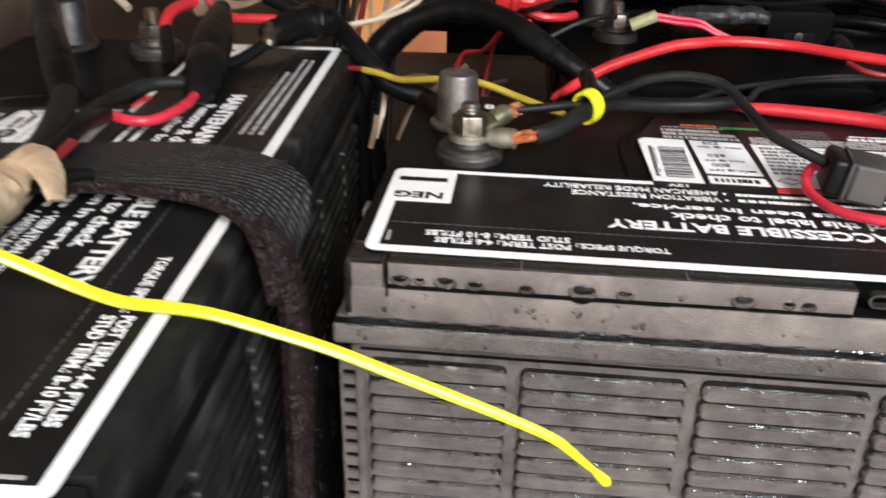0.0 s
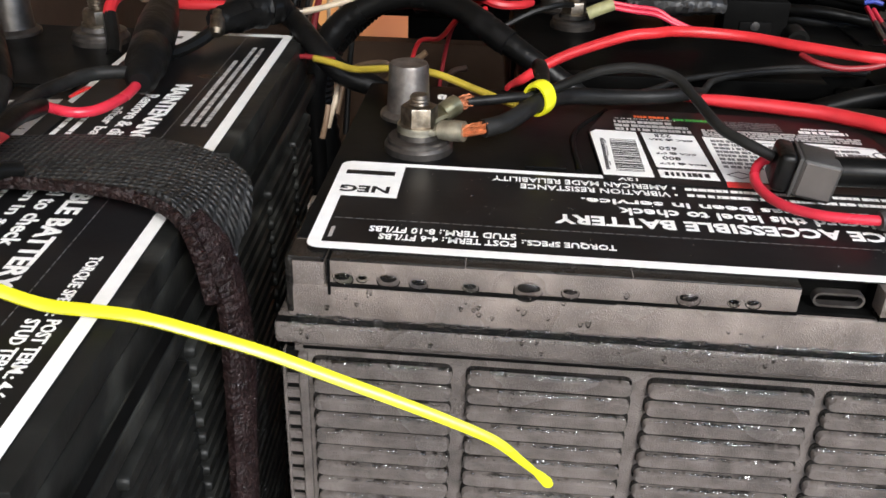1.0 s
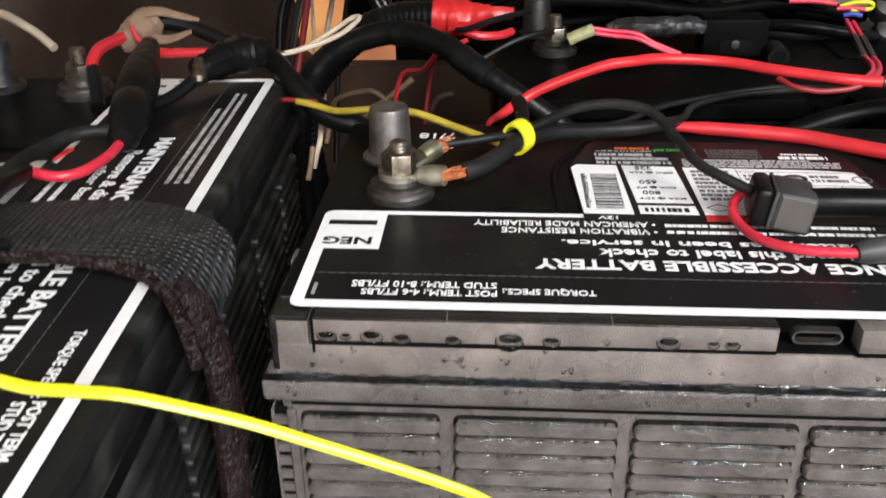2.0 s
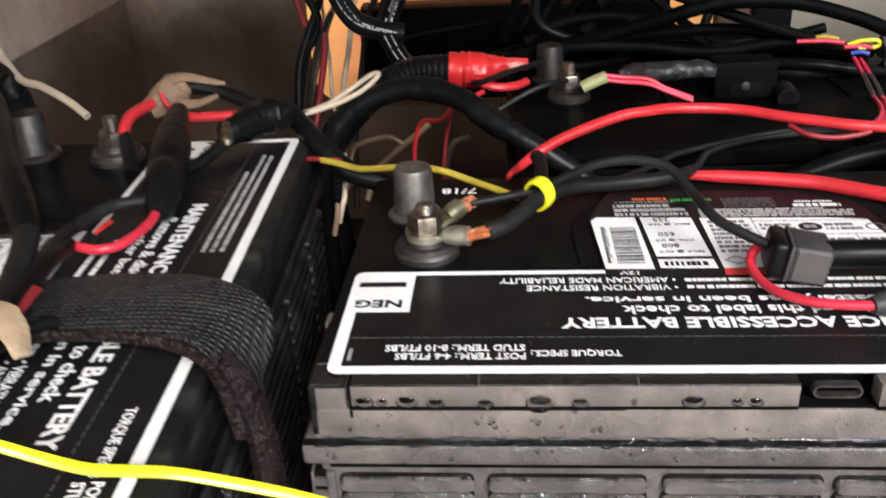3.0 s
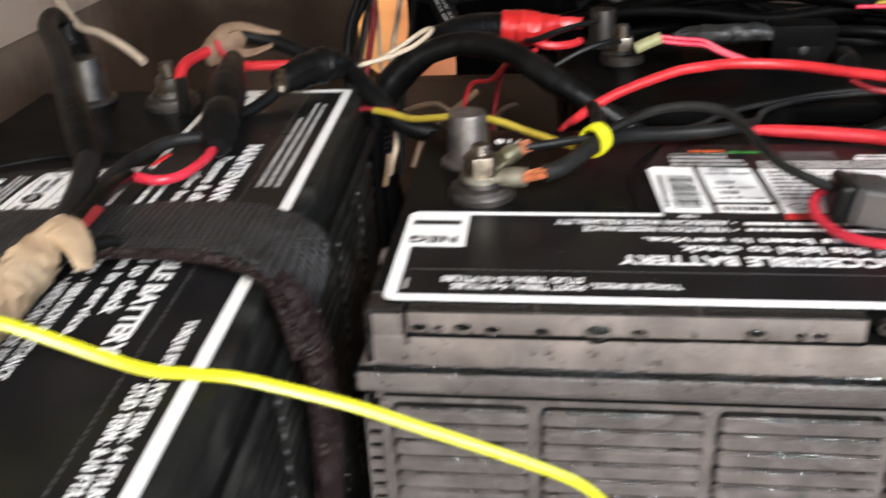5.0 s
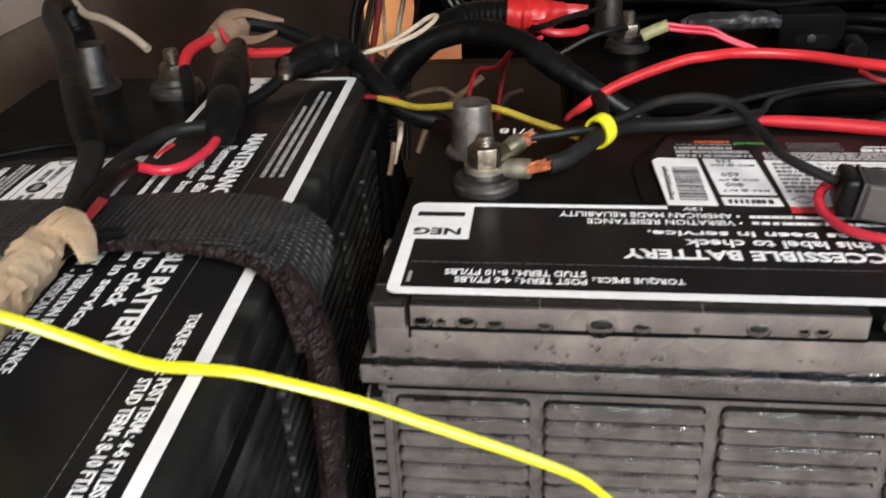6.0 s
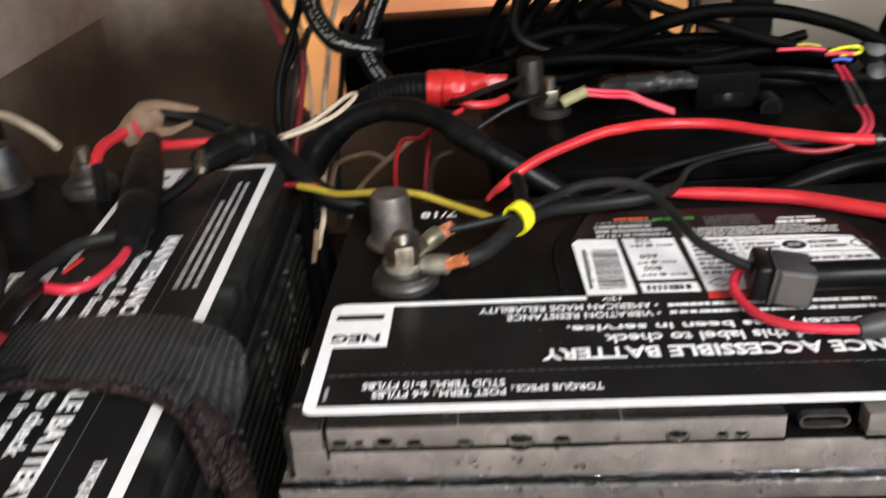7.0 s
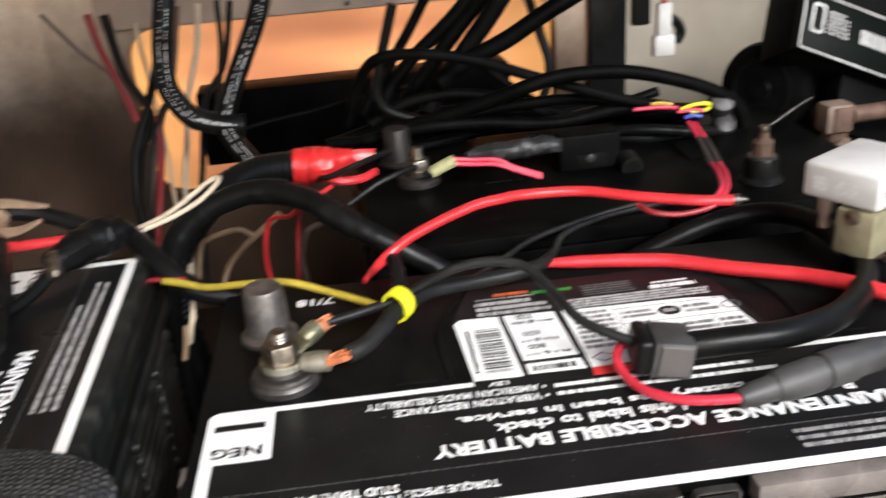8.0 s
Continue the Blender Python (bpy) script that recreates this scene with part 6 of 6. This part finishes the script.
part("fine_print", small_print(-0.024, -0.006, -0.004, 0.014, 0.0003, 6, 21, fill=0.5), print_grey, np_)
part("brand_bar", small_print(0.004, 0.06, -0.004, 0.010, 0.0003, 1, 41, fill=0.75, word=(0.002, 0.0035)), print_grey, np_)
part("backing", box(-0.043, 0.12, -0.019, 0.05, -0.05, -0.008, 0.004), dull_pvc, np_, "matt black housing behind the plate")
part("lower_housing", box(0.004, 0.12, -0.064, -0.020, -0.040, -0.012, 0.004), dull_pvc, np_, "matt black lower housing")

bx = tagged(base("fuse_block", pose(0.290, 0.1296, 0.2140)), "white plastic fuse block on an olive brass bracket over a post", "fuse block")
turn = pose(0, 0, 0, 0, 0, 29)
part("housing", box(-0.020, 0.024, -0.0175, 0.0175, 0.0320, 0.0480, 0.0022, 3, None, turn), white_abs, bx, "white plastic housing")
for y0, y1 in ((-0.008, 0.002), (0.006, 0.012)):
    part("fine_print", box(-0.02005, -0.0195, y0, y1, 0.036, 0.0425, 0, 1, None, turn), print_pale, bx, "faint grey moulded print")
part("wire_port", lathe([(0.0034, 0), (0.0034, 0.0005)], 14, turn @ along((-0.012, -0.0175, 0.040), (-0.012, -0.03, 0.040))), lid_top, bx, "dark round wire port")
part("bracket", box(-0.021, -0.003, -0.017, 0.000, 0.0105, 0.0312, 0.0012, 2, None, turn), olive, bx, "olive brass bracket")
part("screw", lathe([(0.0034, 0.0), (0.0034, 0.002), (0.001, 0.003)], 14, turn @ along((-0.0205, -0.008, 0.0285), (-0.03, -0.008, 0.030))), steel, bx)
part("pillar", lathe([(0.0026, 0.018), (0.0026, 0.024), (0.0040, 0.026), (0.0040, 0.0325)], 14, turn @ Matrix.Translation((-0.0150, 0.008, 0))), beige_metal, bx)
part("clamp", lathe([(0.0125, 0.0), (0.0135, 0.004), (0.0135, 0.018), (0.011, 0.024)], 24, Matrix.Translation((0.013, 0.0064, 0.0005))), brass_old, bx, "corroded reddish brown post clamp")
bo = tagged(base("terminal_boot", pose(0.2985, 0.2370, 0.2125)), "glossy black terminal boot with a grimy stud", "terminal cover")
part("boot", lathe([(0.0125, 0.0), (0.0120, 0.002), (0.0095, 0.004), (0.0092, 0.013), (0.0084, 0.0145)], 26), black_pvc, bo)
part("washer", lathe([(0.0080, 0.0140), (0.0080, 0.0156), (0.0070, 0.0160)], 22), lead_worn, bo, "grimy grey washer")
part("stud", lathe([(0.0056, 0.0155), (0.0056, 0.0235), (0.0046, 0.0245), (0.0030, 0.0255), (0.0028, 0.0310), (0.001, 0.0316)], 16), brass_old, bo, "tarnished brown stud")
part("end_cap", lathe([(0.0028, 0.0285), (0.0032, 0.0300), (0.0028, 0.0325), (0.001, 0.0330)], 14), steel, bo)
cable("steel_rod", [(0.2990, 0.2372, 0.2435), (0.3060, 0.2390, 0.2458), (0.3180, 0.2430, 0.2505), (0.3300, 0.2470, 0.2545)], 0.0008, lead_worn, "thin grey rod rising from a terminal", "rod", seg=8)
br = tagged(base("brass_fitting", pose(0.402, 0.335, 0.212)), "corroded brass pipe fitting beside the pump", "pipe fitting")
part("nut", prism([(0.011 * math.cos(radians(60 * i)), 0.011 * math.sin(radians(60 * i))) for i in range(6)], -0.008, 0.008, 0.001), brass_old, br)
part("body", box(-0.011, 0.008, -0.008, 0.008, -0.010, 0.010, 0.002), beige_metal, br)
part("pipe", lathe([(0.006, 0), (0.006, 0.08)], 16, along((0.01, 0, 0), (0.09, 0.01, -0.002))), brass_old, br)
part("stem", lathe([(0.008, -0.2), (0.008, -0.01)], 14), brass_old, br)
tagged(part("terminal_lug", tube([(0.385, 0.30, 0.188), (0.392, 0.31, 0.197), (0.40, 0.318, 0.199)], [0.003, 0.006, 0.004], 10, 5), beige_metal), "pale metal lug beside the pump", "cable lug")

# ---- water ----
def drops(name, spots, flat, normal_y, label, mat=None, m=None):
    verts, faces = [], []
    for sub in (1, 2):
        s = bmesh.new()
        bmesh.ops.create_icosphere(s, subdivisions=sub, radius=1.0)
        s.verts.ensure_lookup_table()
        unit = [tuple(v.co) for v in s.verts]
        tris = [[v.index for v in f.verts] for f in s.faces]
        s.free()
        for x, y, z, r in spots:
            if (r > 0.0012) == (sub == 2):
                n = len(verts)
                verts += [(x + a * r * (1.25 - 0.3 * c), y + q * (r * flat if normal_y else r), z + c * (r * flat if not normal_y else r * 0.8)) for a, q, c in unit]
                faces += [[n + k for k in f] for f in tris]
    me = bpy.data.meshes.new("t")
    me.from_pydata(verts, [], faces)
    b = bmesh.new()
    b.from_mesh(me)
    bpy.data.meshes.remove(me)
    if m is not None:
        bmesh.ops.transform(b, matrix=m, verts=b.verts)
    return tagged(part(name, b, mat or water, None, "", 60), label, "water drops", kind="stuff")


rnd = random.Random(12)
big = [(0.0178, 0.0030), (0.0238, 0.0018), (0.0318, 0.0034), (0.0410, 0.0028), (0.0568, 0.0024), (0.0743, 0.0042), (0.0869, 0.0026), (0.1036, 0.0014), (0.1220, 0.0034), (0.1353, 0.0018), (0.1410, 0.0022)]
hang = [(x, -0.0008, 0.2070 + rnd.uniform(-0.0005, 0.0007), r * 0.85) for x, r in big]
hang += [(0.012 + 0.24 * rnd.random() ** 1.6, 0.0, rnd.uniform(0.1955, 0.2030), rnd.uniform(0.0004, 0.0009)) for i in range(30)]
hang += [(rnd.uniform(0.0, 0.28), -0.0040, rnd.uniform(0.1855, 0.1905), rnd.uniform(0.0004, 0.0009)) for i in range(18)]
drops("water_drops", hang, 0.28, True, "clear water drops on the front of a battery lid", water_clear, B_POSE)


# black tops and rims under drops: plastic rinsed of dew, with the drops' dark refraction painted in
def drop_darks(name, spots, label):
    verts, faces = [], []
    for x, y, z, r in spots:
        large = r > 0.0013
        lean, tall, wide = rnd.uniform(-0.3, 0.3), rnd.uniform(0.85, 1.1) if large else rnd.uniform(1.0, 1.9), 1.2 if large else rnd.uniform(0.5, 1.0)
        # thin rim down one side, round the foot and up the other
        a0, a1, n, o = radians(rnd.uniform(150, 185)), radians(rnd.uniform(350, 390)), 14, len(verts)
        for k in range(n + 1):
            a = a0 + (a1 - a0) * k / n
            fat = (0.10 if large else 0.22) * math.sin(math.pi * k / n) + 0.03
            for q in (1.04 + fat * 0.5, 1.04 - fat):
                verts.append((x + wide * r * q * math.cos(a) + lean * r * math.sin(a), y - 0.00012, z + r * tall * q * math.sin(a)))
        faces += [(o + 2 * k, o + 2 * k + 2, o + 2 * k + 3, o + 2 * k + 1) for k in range(n)]
        if large:
            o = len(verts)
            for k in range(14):
                a = 2 * math.pi * k / 14
                wob = 1 + 0.3 * noise.noise(Vector((x * 900, math.cos(a), math.sin(a))))
                verts.append((x + 0.78 * wide * r * wob * math.cos(a) + lean * r * 0.3, y - 0.00012, z + r * (0.28 + (0.30 if math.sin(a) > 0 else 0.5) * wob * math.sin(a))))
            faces.append(tuple(range(o, o + 14)))
    me = bpy.data.meshes.new("t")
    me.from_pydata(verts, [], faces)
    b = bmesh.new()
    b.from_mesh(me)
    bpy.data.meshes.remove(me)
    ext = bmesh.ops.extrude_face_region(b, geom=list(b.faces))
    bmesh.ops.translate(b, vec=(0, 0.0006, 0), verts=[v for v in ext["geom"] if isinstance(v, bmesh.types.BMVert)])
    bmesh.ops.recalc_face_normals(b, faces=b.faces)
    bmesh.ops.transform(b, matrix=B_POSE, verts=b.verts)
    return tagged(part(name, b, wet_shade_black, None, "", 50), label, "water marks", kind="stuff")


drop_darks("drip_marks", hang, "black wet rims painting refraction in water drops on a battery lid")
# glossy beads added as the highlight at each drop's foot
drops("drip_glints", [(x + r * 0.2, y - 0.0004, z - r * 0.75, r * 0.16) for x, y, z, r in hang if r > 0.0009], 0.5, True, "bright glints at the foot of water drops", water_bright, B_POSE)
spots = []
for i in range(8000):
    x0, x1 = RIB_X[rnd.choice((0, 1, 1, 2, 2, 2, 3, 3, 4))]
    z = RIB_TOP - rnd.randint(0, 15) * RIB_STEP
    c = x0 + (x1 - x0) * (0.5 + 0.5 * noise.noise(Vector((z * 400, x0 * 90, i % 3)))) + rnd.gauss(0, 0.009)
    if x0 + 0.001 < c < x1 - 0.001:
        spots.append((c, rnd.uniform(-0.0016, -0.0009), z + rnd.uniform(-0.0004, 0.0004), rnd.choice((0.0002, 0.0003, 0.0003, 0.0004, 0.0006))))
drops("water_beads", spots, 0.7, True, "fine water beads in the grooves of a battery case", water_bright, B_POSE)
drops("water_film", [(rnd.uniform(0.0, 0.25), rnd.uniform(-0.0036, -0.001), 0.1917, rnd.choice((0.0004, 0.0006, 0.0009, 0.0015))) for i in range(260)], 0.4, False, "water lying on the rim of a battery case", m=B_POSE)
drops("water_specks", [(rnd.uniform(0.03, 0.28), rnd.uniform(0.006, 0.07), TOP + 0.0006, rnd.choice((0.0003, 0.0004, 0.0006))) for i in range(90)], 0.4, False, "tiny water specks on a battery label", m=B_POSE)
line = spline([(-0.0205, -0.0035, 0.217), (-0.0165, -0.003, 0.200), (-0.0150, -0.0045, 0.175), (-0.0145, -0.008, 0.145), (-0.0145, -0.012, 0.09)], 30)
spots = []
for i in range(260):
    c = rnd.choice(line) + Vector((0.53, 0.85, 0)) * rnd.uniform(-0.006, 0.006) + Vector((0.85, -0.53, 0.05)) * 0.0024
    spots.append((*c, rnd.choice((0.00015, 0.0002, 0.00025, 0.0004))))
drops("water_glints", spots, 1.0, False, "tiny water beads on the hanging strap end")


# water held in corners: a slanted bead with a ragged outline
def beads(name, rows, label, mat=None):
    verts, faces = [], []
    for x, w, ya, yb, yc, za, zb in rows:
        n = max(4, int(w / 0.0002))
        o = len(verts)
        for i in range(n + 1):
            u = 2 * i / n - 1
            k = max(0.06, (1 - u ** 4)) * (0.85 + 0.5 * noise.noise(Vector((u * w * 900 + x * 70, za * 300, 0.5))))
            front, top = yb - (yb - ya) * k, za + (zb - za) * k
            verts += [(x + u * w, front, za), (x + u * w, yb, top), (x + u * w, yc, top), (x + u * w, yc, za)]
            if i:
                a, c = o + 4 * i - 4, o + 4 * i
                faces += [(a + p, a + (p + 1) % 4, c + (p + 1) % 4, c + p) for p in range(4)]
        faces += [(o + 3, o + 2, o + 1, o), (o + 4 * n, o + 4 * n + 1, o + 4 * n + 2, o + 4 * n + 3)]
    me = bpy.data.meshes.new("t")
    me.from_pydata(verts, [], faces)
    b = bmesh.new()
    b.from_mesh(me)
    bpy.data.meshes.remove(me)
    bmesh.ops.recalc_face_normals(b, faces=b.faces)
    bmesh.ops.transform(b, matrix=B_POSE, verts=b.verts)
    return tagged(part(name, b, mat or water, None, "", 50), label, "water", kind="stuff")


rows = []
for i in range(1000):
    x0, x1 = RIB_X[rnd.randint(0, 4)]
    w = rnd.choice((0.0003, 0.0003, 0.0004, 0.0005, 0.0008, 0.0012, 0.0025))
    z = RIB_TOP - int(15 * rnd.random() ** 1.4) * RIB_STEP
    rows.append((rnd.uniform(x0 + w, x1 - w), w, -0.0014, -0.0006, 0.0012, z - 0.0003, z + rnd.uniform(0.0004, 0.0009)))
beads("water_streaks", rows, "thin water streaks along the ribs of a battery case")
ledge = [(0.017, 0.0035), (0.0285, 0.0018), (0.052, 0.0105), (0.0755, 0.001), (0.088, 0.0015), (0.113, 0.0055), (0.128, 0.003), (0.142, 0.002), (0.165, 0.003), (0.178, 0.006), (0.196, 0.004), (0.223, 0.008)]
beads("water_puddles", [(x, w, -0.0019, -0.0008, 0.0, 0.1916, 0.1927) for x, w in ledge], "water lying along the rim of a battery case", water_bright)
drops("rim_beads", [(rnd.uniform(-0.002, 0.30), rnd.uniform(-0.0042, -0.0037), rnd.uniform(0.1900, 0.1917), rnd.choice((0.00015, 0.0002, 0.0003))) for i in range(900)], 0.8, True,
      "fine water beads along the rim edge of a battery case", water_bright, B_POSE)
beads("water_rim", [(rnd.uniform(0.002, 0.25), rnd.choice((0.0003, 0.0004, 0.0006, 0.0012)), -0.0012, -0.0004, 0.0, 0.1916, 0.1916 + rnd.uniform(0.0008, 0.0012)) for i in range(120)],
      "fine water beads along the rim of a battery case")
am = A_POSE
drops("water_row", [tuple(am @ Vector((0.1112, -0.0012, RIB_TOP - i * RIB_STEP - 0.0027))) + (rnd.uniform(0.0003, 0.0005),) for i in range(16)], 1.0, False, "row of water beads at the rib ends of a battery case")
